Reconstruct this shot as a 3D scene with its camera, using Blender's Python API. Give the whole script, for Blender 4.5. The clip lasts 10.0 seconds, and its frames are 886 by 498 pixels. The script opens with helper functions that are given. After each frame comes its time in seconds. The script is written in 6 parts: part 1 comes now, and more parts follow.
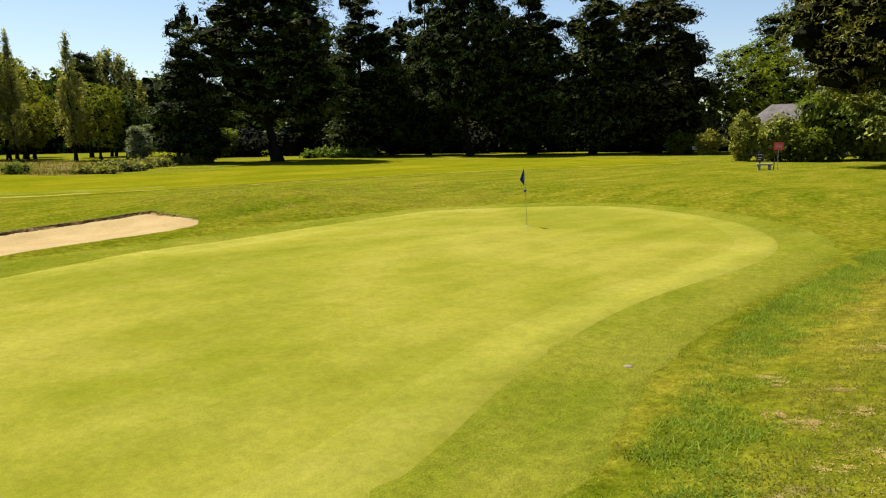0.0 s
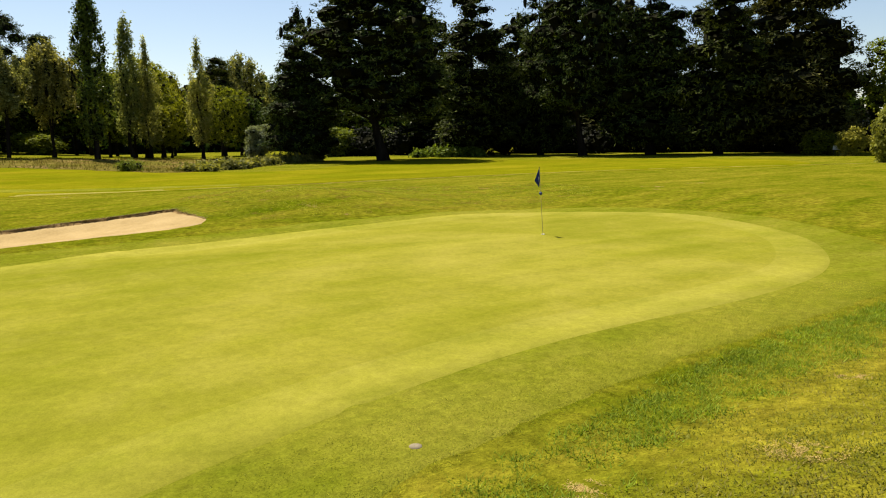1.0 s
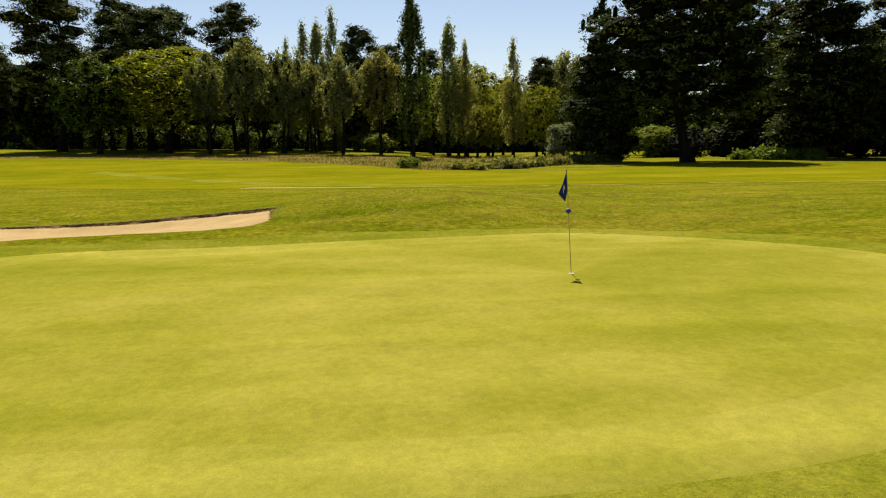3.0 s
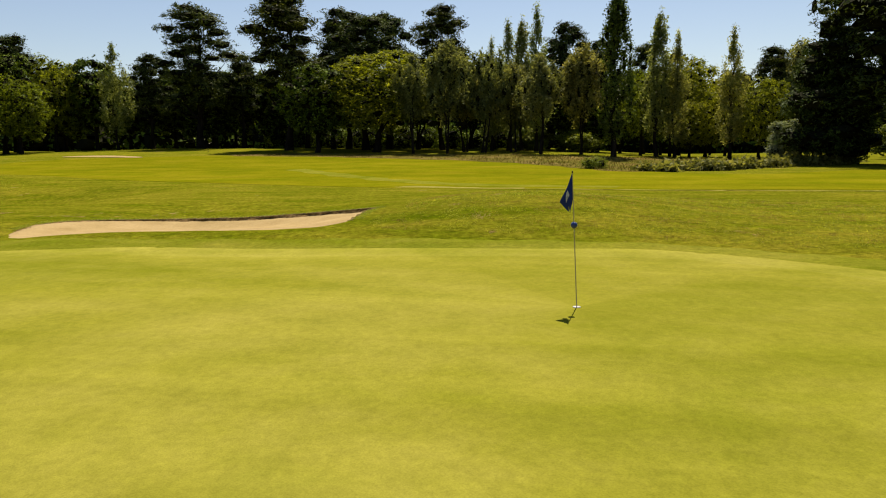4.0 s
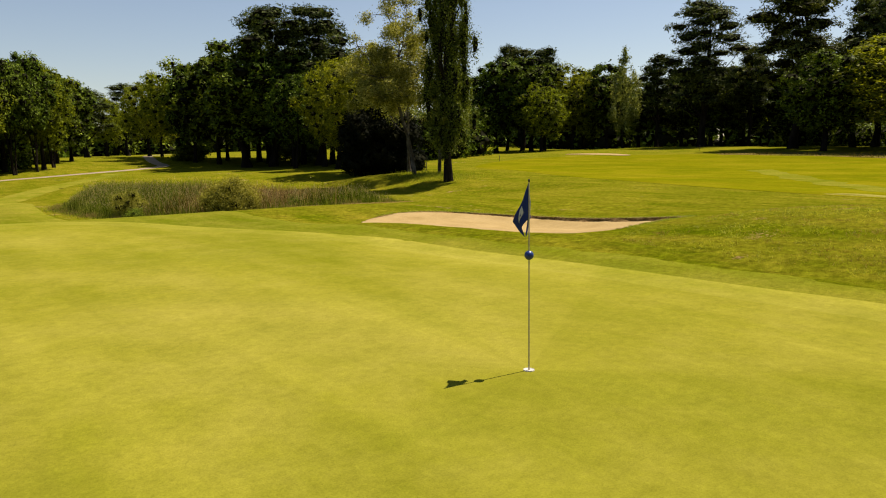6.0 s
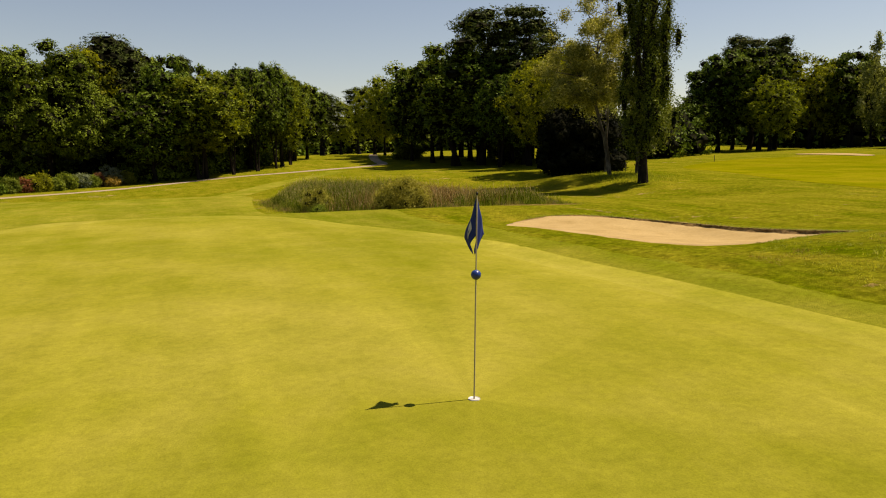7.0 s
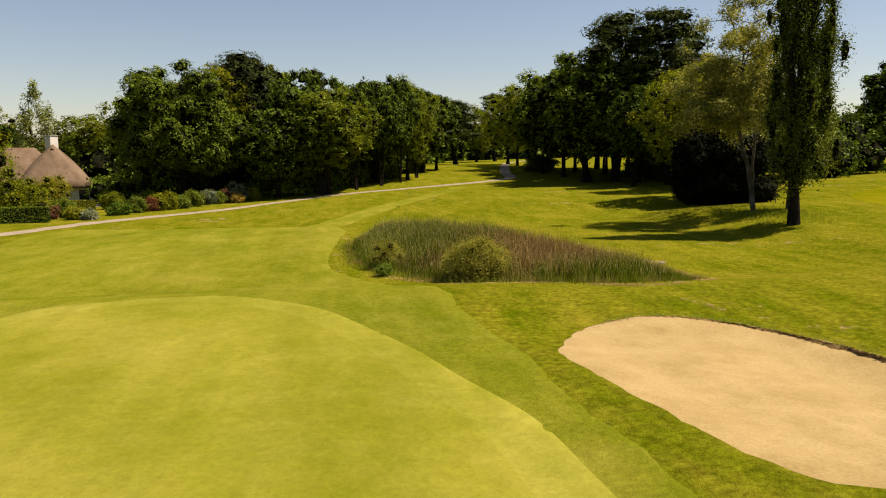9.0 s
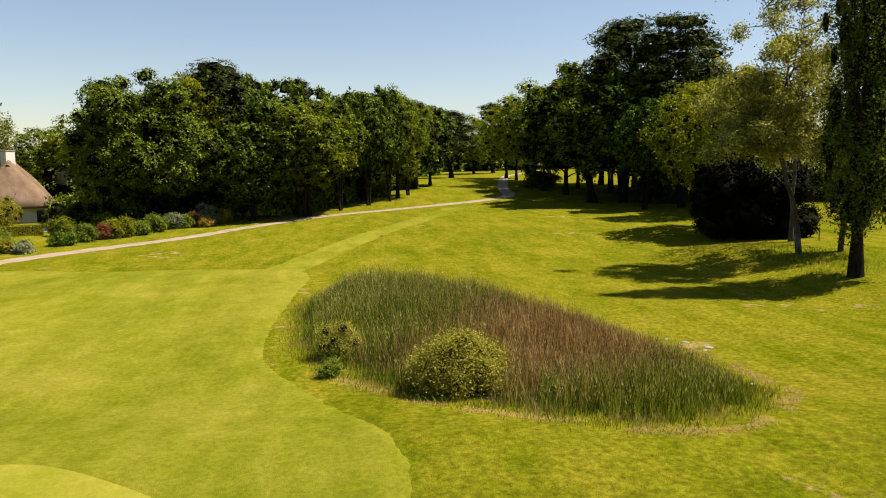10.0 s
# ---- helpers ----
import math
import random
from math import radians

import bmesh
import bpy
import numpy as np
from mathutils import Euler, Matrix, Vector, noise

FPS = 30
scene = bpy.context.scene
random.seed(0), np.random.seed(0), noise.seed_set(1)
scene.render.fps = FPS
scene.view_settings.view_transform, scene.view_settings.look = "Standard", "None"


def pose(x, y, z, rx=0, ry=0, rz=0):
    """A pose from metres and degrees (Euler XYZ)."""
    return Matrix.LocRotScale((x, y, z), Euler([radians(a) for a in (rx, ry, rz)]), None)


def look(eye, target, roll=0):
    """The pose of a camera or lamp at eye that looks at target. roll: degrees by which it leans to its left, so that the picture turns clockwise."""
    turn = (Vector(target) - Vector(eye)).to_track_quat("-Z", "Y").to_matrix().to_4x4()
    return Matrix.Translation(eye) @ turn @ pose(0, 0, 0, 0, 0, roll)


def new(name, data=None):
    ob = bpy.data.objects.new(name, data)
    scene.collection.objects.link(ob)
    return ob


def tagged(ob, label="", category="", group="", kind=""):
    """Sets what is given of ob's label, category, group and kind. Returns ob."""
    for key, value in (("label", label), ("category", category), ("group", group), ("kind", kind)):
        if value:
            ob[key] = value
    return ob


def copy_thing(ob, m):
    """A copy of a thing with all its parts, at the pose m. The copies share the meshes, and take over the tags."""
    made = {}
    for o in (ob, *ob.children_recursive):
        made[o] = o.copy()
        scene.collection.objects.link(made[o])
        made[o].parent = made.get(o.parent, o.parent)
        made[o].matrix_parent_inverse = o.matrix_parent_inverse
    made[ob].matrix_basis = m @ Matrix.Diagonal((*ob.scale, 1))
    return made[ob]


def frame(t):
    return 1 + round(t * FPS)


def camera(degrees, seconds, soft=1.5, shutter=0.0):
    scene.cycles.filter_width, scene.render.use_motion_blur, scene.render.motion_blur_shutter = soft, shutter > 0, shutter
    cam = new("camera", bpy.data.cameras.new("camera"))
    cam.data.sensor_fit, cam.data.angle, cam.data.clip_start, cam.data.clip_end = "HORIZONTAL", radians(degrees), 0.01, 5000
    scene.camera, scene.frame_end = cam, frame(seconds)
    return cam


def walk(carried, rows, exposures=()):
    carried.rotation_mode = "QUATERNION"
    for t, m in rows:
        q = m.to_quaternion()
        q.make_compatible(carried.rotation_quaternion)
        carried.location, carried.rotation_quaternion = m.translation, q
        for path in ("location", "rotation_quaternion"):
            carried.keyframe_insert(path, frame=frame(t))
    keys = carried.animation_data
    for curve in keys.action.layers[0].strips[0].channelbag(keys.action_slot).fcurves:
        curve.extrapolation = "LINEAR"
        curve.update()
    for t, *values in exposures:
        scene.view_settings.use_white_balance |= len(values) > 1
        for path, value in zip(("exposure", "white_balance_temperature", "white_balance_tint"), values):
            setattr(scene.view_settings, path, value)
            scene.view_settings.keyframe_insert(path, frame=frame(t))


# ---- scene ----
cam = camera(63.9, 10.0, soft=1.1)
# seconds, eye, point looked at, roll
PATH = [
    (0, (14.800, -21.001, 3.314), (13.479, -19.534, 2.996), -0.90),
    (0.5, (15.397, -18.575, 3.178), (13.941, -17.241, 2.865), -0.90),
    (1, (15.796, -15.838, 3.071), (14.218, -14.650, 2.760), -1.00),
    (1.5, (15.895, -12.825, 2.946), (14.218, -11.779, 2.638), -1.00),
    (2, (15.600, -9.920, 2.841), (13.820, -9.060, 2.537), -0.95),
    (2.5, (14.863, -7.136, 2.761), (12.972, -6.559, 2.461), -0.85),
    (2.7, (14.483, -6.116, 2.727), (12.560, -5.656, 2.429), -0.85),
    (3.8, (11.609, -0.971, 2.514), (9.640, -1.185, 2.233), -0.85),
    (4, (11.050, -0.192, 2.497), (9.099, -0.530, 2.214), -0.80),
    (4.5, (9.634, 1.557, 2.429), (7.773, 0.877, 2.152), -0.75),
    (5, (8.255, 3.089, 2.399), (6.548, 2.083, 2.125), -0.70),
    (5.5, (6.924, 4.369, 2.401), (5.428, 3.070, 2.130), -0.70),
    (6, (5.549, 5.358, 2.411), (4.302, 3.818, 2.142), -0.70),
    (6.2, (4.991, 5.635, 2.419), (3.846, 4.017, 2.149), -0.65),
    (7.3, (2.050, 6.630, 2.524), (1.475, 4.733, 2.260), -0.58),
    (7.5, (1.533, 6.708, 2.530), (1.046, 4.787, 2.267), -0.57),
    (8, (0.337, 6.480, 2.511), (-0.007, 4.528, 2.247), -0.55),
    (8.5, (-0.880, 4.839, 3.440), (-1.217, 2.885, 3.173), -0.50),
    (9, (-2.230, 1.340, 5.030), (-2.565, -0.616, 4.766), -0.35),
    (9.5, (-3.454, -3.042, 5.933), (-3.792, -4.998, 5.682), -0.22),
    (10, (-4.998, -8.443, 6.703), (-5.336, -10.399, 6.457), -0.20),
]
# the film's own drift of exposure and white balance: seconds, stops, kelvin, tint
GRADE = [(0, 1.08, 6450, 12), (1.5, 1.02, 7050, 14), (2.5, 0.97, 6950, 16), (4.0, 0.79, 7000, 15), (5.0, 0.80, 6720, 12), (5.5, 0.84, 6820, 14), (6, 0.84, 7360, 16), (7.5, 0.74, 8120, 19), (8.5, 0.79, 7960, 19), (9.0, 0.84, 7500, 18), (9.5, 0.92, 7270, 16), (10, 1.12, 7150, 15)]
walk(cam, [(t, look(eye, target, roll)) for t, eye, target, roll in PATH], GRADE)


# ---- sky, sun ----
SUN_TO = Vector((-0.72, 0.03, 1.28)).normalized()
world = bpy.data.worlds.new("sky")
scene.world = world
world.use_nodes = True
wn, wl = world.node_tree.nodes, world.node_tree.links
sky = wn.new("ShaderNodeTexSky")
sky.sky_type = "NISHITA"
sky.sun_disc = False
sky.sun_elevation = math.asin(SUN_TO.z)
sky.sun_rotation = math.atan2(SUN_TO.x, SUN_TO.y)
sky.air_density, sky.dust_density, sky.ozone_density = 1.0, 0.45, 1.6
wn["Background"].inputs["Strength"].default_value = 0.064
wl.new(sky.outputs["Color"], wn["Background"].inputs["Color"])
sun_data = bpy.data.lights.new("sun", "SUN")
sun_data.energy, sun_data.angle, sun_data.color = 5.0, radians(0.5), (1.0, 0.94, 0.84)
sun = new("sun", sun_data)
sun.rotation_euler = SUN_TO.to_track_quat("Z", "Y").to_euler()
sun.location = (0, 0, 60)


# ---- the lie of the land ----
def smooth(u):
    """0 below 0, 1 above 1, and a soft S between."""
    u = np.clip(u, 0.0, 1.0)
    return u * u * (3 - 2 * u)


def swell(x, y, cx, cy, rx, ry, h):
    return h * np.exp(-((x - cx) / rx) ** 2 - ((y - cy) / ry) ** 2)


def ground_z(x, y):
    """Height of the turf at a place, in metres above the hole."""
    z = 1.9 * smooth((-x - 30) / 110) * smooth((30 - y) / 40)
    z = z + 2.2 * smooth((-y - 105) / 80) * smooth((40 - x) / 60)
    z = z + swell(x, y, -130, -85, 60, 50, 1.2) + swell(x, y, -72, 12, 14, 10, -0.5)
    z = z + swell(x, y, 16, -98, 35, 30, -1.7) + swell(x, y, -42, -54, 8, 7, 0.40) + swell(x, y, -34.5, -43.5, 7, 7, -0.32)
    z = z + swell(x, y, -15.5, -1.5, 6.5, 5.5, 0.8) + swell(x, y, 0, 16, 13, 4.5, 0.4)
    z = z + 0.6 * smooth((x - 10.8) / 4.5) * np.exp(-(((y + 8) / 24) ** 2))
    z = z + swell(x, y, 36, -121, 17, 15, -1.5)
    z = z + swell(x, y, -14.8, -13.5, 3.5, 4.2, -0.13) + swell(x, y, -15.7, -15.5, 4.5, 5, -0.36) + swell(x, y, -8.3, -10, 1.6, 5.5, 0.14)
    z = z + swell(x, y, -36, -67, 8, 7, -0.5) + swell(x, y, 0, 0, 7, 7, -0.04) + swell(x, y, -5.3, -12, 1.8, 6, -0.10)
    z = z + swell(x, y, -12.5, -13, 8, 8, 0.15) + swell(x, y, -9.3, -18.6, 2.8, 3.0, -0.27)
    # the fall of the green's western edge
    z = z + swell(x, y, -6.5, -8, 2.6, 4, -0.18) + swell(x, y, -7, -2, 2.8, 4, -0.16) + swell(x, y, -4, -19.5, 3, 4, -0.14) + swell(x, y, -6, 4, 3, 4, -0.10) + swell(x, y, -9.3, -11, 2, 4, -0.07) + swell(x, y, -10, -17.5, 2, 2.5, -0.05) + swell(x, y, -3, 7.5, 4, 3, -0.04) + swell(x, y, 4, 7, 4, 3, -0.03)
    # the low ground round the pond, south of the green
    z = z - 0.92 * smooth((-y - 24) / 8) * smooth((x + 37.5) / 8) * (1 - smooth((-y - 62) / 33)) + swell(x, y, -19, -28, 5, 5, -0.22)
    return z


# ---- materials ----
def material(name):
    m = bpy.data.materials.new(name)
    m.use_nodes = True
    return m, m.node_tree.nodes, m.node_tree.links, m.node_tree.nodes["Principled BSDF"]


def noise_node(n, l, vec, scale, detail=4.0, rough=0.55):
    t = n.new("ShaderNodeTexNoise")
    t.inputs["Scale"].default_value, t.inputs["Detail"].default_value, t.inputs["Roughness"].default_value = scale, detail, rough
    l.new(vec, t.inputs["Vector"])
    return t.outputs["Fac"]


def ramp(n, l, fac, stops):
    r = n.new("ShaderNodeValToRGB")
    while len(r.color_ramp.elements) < len(stops):
        r.color_ramp.elements.new(0.5)
    for e, (p, c) in zip(r.color_ramp.elements, stops):
        e.position, e.color = p, (*c, 1) if len(c) == 3 else c
    l.new(fac, r.inputs["Fac"])
    return r.outputs["Color"]


def mix(n, l, fac, a, b, mode="MIX"):
    m = n.new("ShaderNodeMix")
    m.data_type, m.blend_type = "RGBA", mode
    for sock, v in ((m.inputs["Factor"], fac), (m.inputs["A"], a), (m.inputs["B"], b)):
        if isinstance(v, (int, float)):
            sock.default_value = v
        elif isinstance(v, tuple):
            sock.default_value = (*v, 1)
        else:
            l.new(v, sock)
    return m.outputs["Result"]


def bump(n, l, b, height, strength, distance):
    u = n.new("ShaderNodeBump")
    u.inputs["Strength"].default_value, u.inputs["Distance"].default_value = strength, distance
    l.new(height, u.inputs["Height"])
    l.new(u.outputs["Normal"], b.inputs["Normal"])


def place_of(n, l, stretch=(1, 1, 1), turn=0.0):
    """World place, stretched and turned about z, for patterns at true size."""
    g = n.new("ShaderNodeNewGeometry")
    m = n.new("ShaderNodeMapping")
    m.inputs["Scale"].default_value = stretch
    m.inputs["Rotation"].default_value = (0, 0, turn)
    l.new(g.outputs["Position"], m.inputs["Vector"])
    return m.outputs["Vector"]


def turf(name, lush, mid, dry, dry_from=0.62, grain=55.0, relief=0.5, depth=0.02, stripes=0.0, stripe_turn=0.0, stripe_width=3.0, straw=None, broad=0.11, middle=0.7, soft=1.0, mottle=0.12, grit=0.75, tuft=0.15, streaks=0.4):
    """Turf: broad drifts of colour, patches, fine blades; stripes: how plainly the mower's lanes show."""
    m, n, l, b = material(name)
    p = place_of(n, l)
    big = noise_node(n, l, p, broad, 4, 0.6)
    half = noise_node(n, l, p, middle, 6, 0.68)
    fine = noise_node(n, l, p, grain, 3, 0.75)
    streak = noise_node(n, l, place_of(n, l, (1.3, 0.32, 1), stripe_turn), 0.55, 5, 0.65)
    c = ramp(n, l, big, [(0.37, lush), (0.5, mid), (dry_from + 0.02, dry)])
    c2 = ramp(n, l, half, [(0.35, lush), (0.5, mid), (0.66, dry)])
    c = mix(n, l, 0.45 * soft, c, c2)
    c3 = ramp(n, l, streak, [(0.34, lush), (0.66, dry)])
    c = mix(n, l, streaks * soft, c, c3)
    if stripes:
        lane = noise_node(n, l, place_of(n, l, (1.0, 0.06, 1), stripe_turn), 1.0 / stripe_width, 2, 0.5)
        lane = ramp(n, l, lane, [(0.36, (1 - stripes,) * 3), (0.64, (1 + stripes,) * 3)])
        c = mix(n, l, 1.0, c, lane, "MULTIPLY")
    if straw:
        spot = noise_node(n, l, p, 0.9, 7, 0.7)
        where = noise_node(n, l, p, 0.16, 3, 0.5)
        add = n.new("ShaderNodeMath")
        add.operation = "MULTIPLY"
        l.new(spot, add.inputs[0]), l.new(where, add.inputs[1])
        c = mix(n, l, ramp(n, l, add.outputs[0], [(straw[0], (0, 0, 0)), (straw[0] + 0.05, (1, 1, 1))]), c, straw[1])
    clover = noise_node(n, l, p, 2.6, 5, 0.72)
    c = mix(n, l, 1.0, c, ramp(n, l, clover, [(0.3, (1 - mottle,) * 3), (0.7, (1 + mottle,) * 3)]), "MULTIPLY")
    tufts = noise_node(n, l, p, grain / 5, 4, 0.7)
    c = mix(n, l, min(1.0, grit * 1.1), c, ramp(n, l, tufts, [(0.3, (1 - tuft,) * 3), (0.7, (1 + tuft,) * 3)]), "MULTIPLY")
    grains = ramp(n, l, fine, [(0.25, (0.62,) * 3), (0.5, (1.0,) * 3), (0.78, (1.3,) * 3)])
    c = mix(n, l, grit, c, grains, "MULTIPLY")
    l.new(c, b.inputs["Base Color"])
    b.inputs["Roughness"].default_value = 0.9
    b.inputs["Specular IOR Level"].default_value = 0.0
    add = n.new("ShaderNodeMath")
    add.operation = "MULTIPLY_ADD"
    l.new(half, add.inputs[0])
    add.inputs[1].default_value = 1.3
    l.new(fine, add.inputs[2])
    bump(n, l, b, add.outputs[0], relief, depth)
    return m


ROUGH = turf("rough_turf", (0.056, 0.081, 0.002), (0.113, 0.125, 0.005), (0.192, 0.164, 0.016), 0.6, 26, 1.0, 0.05, soft=1.25, straw=(0.38, (0.225, 0.172, 0.060)), middle=1.1, mottle=0.20, tuft=0.32, grit=0.95)
FAIRWAY = turf("fairway_turf", (0.074, 0.093, 0.002), (0.119, 0.121, 0.003), (0.172, 0.150, 0.008), 0.62, 24, 0.6, 0.03, stripes=0.07, stripe_turn=radians(-62), stripe_width=4.0, mottle=0.10, grit=0.7, soft=0.8)
FRINGE = turf("fringe_turf", (0.080, 0.105, 0.005), (0.133, 0.141, 0.009), (0.203, 0.187, 0.026), 0.6, 34, 0.9, 0.03, stripes=0.05, stripe_turn=radians(15), stripe_width=1.6, mottle=0.10, grit=0.8, tuft=0.24)
GREEN = turf("green_turf", (0.115, 0.127, 0.008), (0.171, 0.166, 0.017), (0.224, 0.206, 0.034), 0.6, 46, 0.5, 0.012, stripes=0.05, stripe_turn=radians(32), stripe_width=1.5, soft=0.95, middle=0.5, mottle=0.09, grit=0.55, tuft=0.18, streaks=0.24)
LAP = turf("outer_mown_lap_turf", (0.126, 0.138, 0.010), (0.186, 0.180, 0.022), (0.244, 0.224, 0.042), 0.6, 46, 0.5, 0.012, stripes=0.05, stripe_turn=radians(32), stripe_width=1.5, soft=0.95, middle=0.5, mottle=0.09, grit=0.55, tuft=0.18, streaks=0.24)
PALE = turf("pale_track_turf", (0.155, 0.150, 0.022), (0.190, 0.178, 0.034), (0.220, 0.200, 0.050), 0.55, 30, 0.5, 0.02)


def grained(name, colors, scale, rough=0.85, relief=0.4, depth=0.02, grain=None, spec=0.3, stretch=(1, 1, 1), local=False):
    """Plain stuff with stains and grain: sand, soil, bark, wood, paint, thatch."""
    m, n, l, b = material(name)
    if local:
        c = n.new("ShaderNodeTexCoord")
        mp = n.new("ShaderNodeMapping")
        mp.inputs["Scale"].default_value = stretch
        l.new(c.outputs["Object"], mp.inputs["Vector"])
        p = mp.outputs["Vector"]
    else:
        p = place_of(n, l, stretch)
    a = noise_node(n, l, p, scale, 6, 0.65)
    f = noise_node(n, l, p, grain or scale * 9, 4, 0.7)
    c = ramp(n, l, a, [(0.3 + 0.4 * i / max(1, len(colors) - 1), k) for i, k in enumerate(colors)])
    c = mix(n, l, 0.6, c, ramp(n, l, f, [(0.3, (0.72,) * 3), (0.7, (1.2,) * 3)]), "MULTIPLY")
    l.new(c, b.inputs["Base Color"])
    b.inputs["Roughness"].default_value, b.inputs["Specular IOR Level"].default_value = rough, spec
    add = n.new("ShaderNodeMath")
    add.operation = "ADD"
    l.new(a, add.inputs[0]), l.new(f, add.inputs[1])
    bump(n, l, b, add.outputs[0], relief, depth)
    return m


SAND = grained("bunker_sand", [(0.240, 0.170, 0.064), (0.290, 0.211, 0.088), (0.327, 0.244, 0.108)], 0.7, 0.95, 0.6, 0.03, grain=14, spec=0.1)
SOIL = grained("bunker_lip_soil", [(0.050, 0.031, 0.012), (0.210, 0.132, 0.050), (0.360, 0.250, 0.105)], 5.0, 0.95, 0.6, 0.03, grain=22, spec=0.05)
REED_SHADE = grained("reed_gap_shade", [(0.008, 0.007, 0.004), (0.016, 0.013, 0.007), (0.030, 0.024, 0.012)], 2.0, 0.9, 0.6, 0.03, spec=0.1)
GRAVEL = grained("path_gravel", [(0.203, 0.160, 0.101), (0.252, 0.203, 0.136), (0.291, 0.242, 0.174)], 0.5, 0.95, 0.5, 0.02, grain=20, spec=0.1)
BARK = grained("dark_bark", [(0.006, 0.005, 0.004), (0.016, 0.013, 0.010), (0.032, 0.026, 0.019)], 2.0, 0.95, 0.8, 0.05, spec=0.03, stretch=(1, 1, 0.25))
BARK_PALE = grained("pale_birch_bark", [(0.026, 0.020, 0.014), (0.063, 0.054, 0.043), (0.154, 0.142, 0.120)], 2.5, 0.85, 0.5, 0.03, spec=0.15, stretch=(1, 1, 0.5))
SHINGLE = grained("pale_weathered_roof", [(0.084, 0.075, 0.072), (0.120, 0.108, 0.102), (0.156, 0.141, 0.132)], 1.2, 0.9, 0.5, 0.03, grain=9, spec=0.05)
THATCH = grained("weathered_thatch", [(0.100, 0.068, 0.043), (0.156, 0.108, 0.070), (0.201, 0.145, 0.100)], 0.6, 0.95, 0.7, 0.06, grain=9, spec=0.05, stretch=(1, 1, 0.3))
LIME = grained("lime_render", [(0.46, 0.44, 0.40), (0.55, 0.53, 0.48), (0.60, 0.58, 0.53)], 0.8, 0.9, 0.3, 0.01, spec=0.1)
DARKWOOD = grained("dark_stained_wood", [(0.014, 0.008, 0.006), (0.028, 0.017, 0.011)], 5.0, 0.6, 0.3, 0.01)
STONE = grained("pale_stone", [(0.171, 0.154, 0.125), (0.239, 0.222, 0.188), (0.296, 0.279, 0.239)], 3.0, 0.9, 0.5, 0.02)
GLASS_DARK = grained("dark_window_glass", [(0.007, 0.008, 0.009), (0.011, 0.013, 0.015)], 2.0, 0.08, 0.0, 0.001, spec=0.5)
RED_PAINT = grained("faded_red_paint", [(0.60, 0.050, 0.045), (0.68, 0.075, 0.065)], 6.0, 0.5, 0.1, 0.002)
WHITE_PAINT = grained("white_paint", [(0.422, 0.422, 0.399), (0.467, 0.467, 0.456)], 6.0, 0.4, 0.1, 0.002)
STICK_PAINT = grained("cream_fibreglass", [(0.353, 0.296, 0.160), (0.410, 0.365, 0.228)], 4.0, 0.35, 0.1, 0.002)
BLUE_CLOTH = grained("royal_blue_cloth", [(0.007, 0.020, 0.120), (0.010, 0.028, 0.160)], 7.0, 0.7, 0.4, 0.004, grain=300, spec=0.2)
BLUE_BALL = grained("blue_plastic", [(0.007, 0.028, 0.148), (0.010, 0.037, 0.182)], 4.0, 0.3, 0.05, 0.002, spec=0.5)
BLACK_CAP = grained("black_rubber", [(0.007, 0.007, 0.007), (0.011, 0.011, 0.011)], 8.0, 0.6, 0.1, 0.002)
CUP = grained("white_cup_liner", [(0.399, 0.393, 0.359), (0.456, 0.450, 0.422)], 8.0, 0.4, 0.1, 0.002)


def leafage(name, deep, mid, tip, gloss=0.45, lucent=0.35, calm=0.4):
    """Leaves: every leaf has its own shade of the tree's green; some light comes through."""
    m, n, l, b = material(name)
    g = n.new("ShaderNodeNewGeometry")
    o = n.new("ShaderNodeObjectInfo")
    mean = tuple(0.275 * a + 0.5 * m_ + 0.225 * t_ for a, m_, t_ in zip(deep, mid, tip))
    near = lambda c, u: tuple(k + (w - k) * u for k, w in zip(c, mean))
    c = ramp(n, l, g.outputs["Random Per Island"], [(0.0, near(deep, calm)), (0.55, near(mid, calm)), (1.0, near(tip, calm))])
    hue = ramp(n, l, o.outputs["Random"], [(0.0, (0.82, 0.90, 0.9)), (0.5, (1.0, 1.0, 1.0)), (1.0, (1.18, 1.06, 0.9))])
    c = mix(n, l, 1.0, c, hue, "MULTIPLY")
    patch = noise_node(n, l, place_of(n, l), 0.45, 4, 0.6)
    c = mix(n, l, 0.8, c, ramp(n, l, patch, [(0.3, (0.7,) * 3), (0.7, (1.3,) * 3)]), "MULTIPLY")
    l.new(c, b.inputs["Base Color"])
    b.inputs["Roughness"].default_value, b.inputs["Specular IOR Level"].default_value = gloss, 0.03
    t = n.new("ShaderNodeBsdfTranslucent")
    l.new(mix(n, l, 1.0, c, (1.25, 1.2, 0.55), "MULTIPLY"), t.inputs["Color"])
    s = n.new("ShaderNodeMixShader")
    s.inputs[0].default_value = lucent
    l.new(b.outputs[0], s.inputs[1]), l.new(t.outputs[0], s.inputs[2])
    l.new(s.outputs[0], n["Material Output"].inputs["Surface"])
    return m


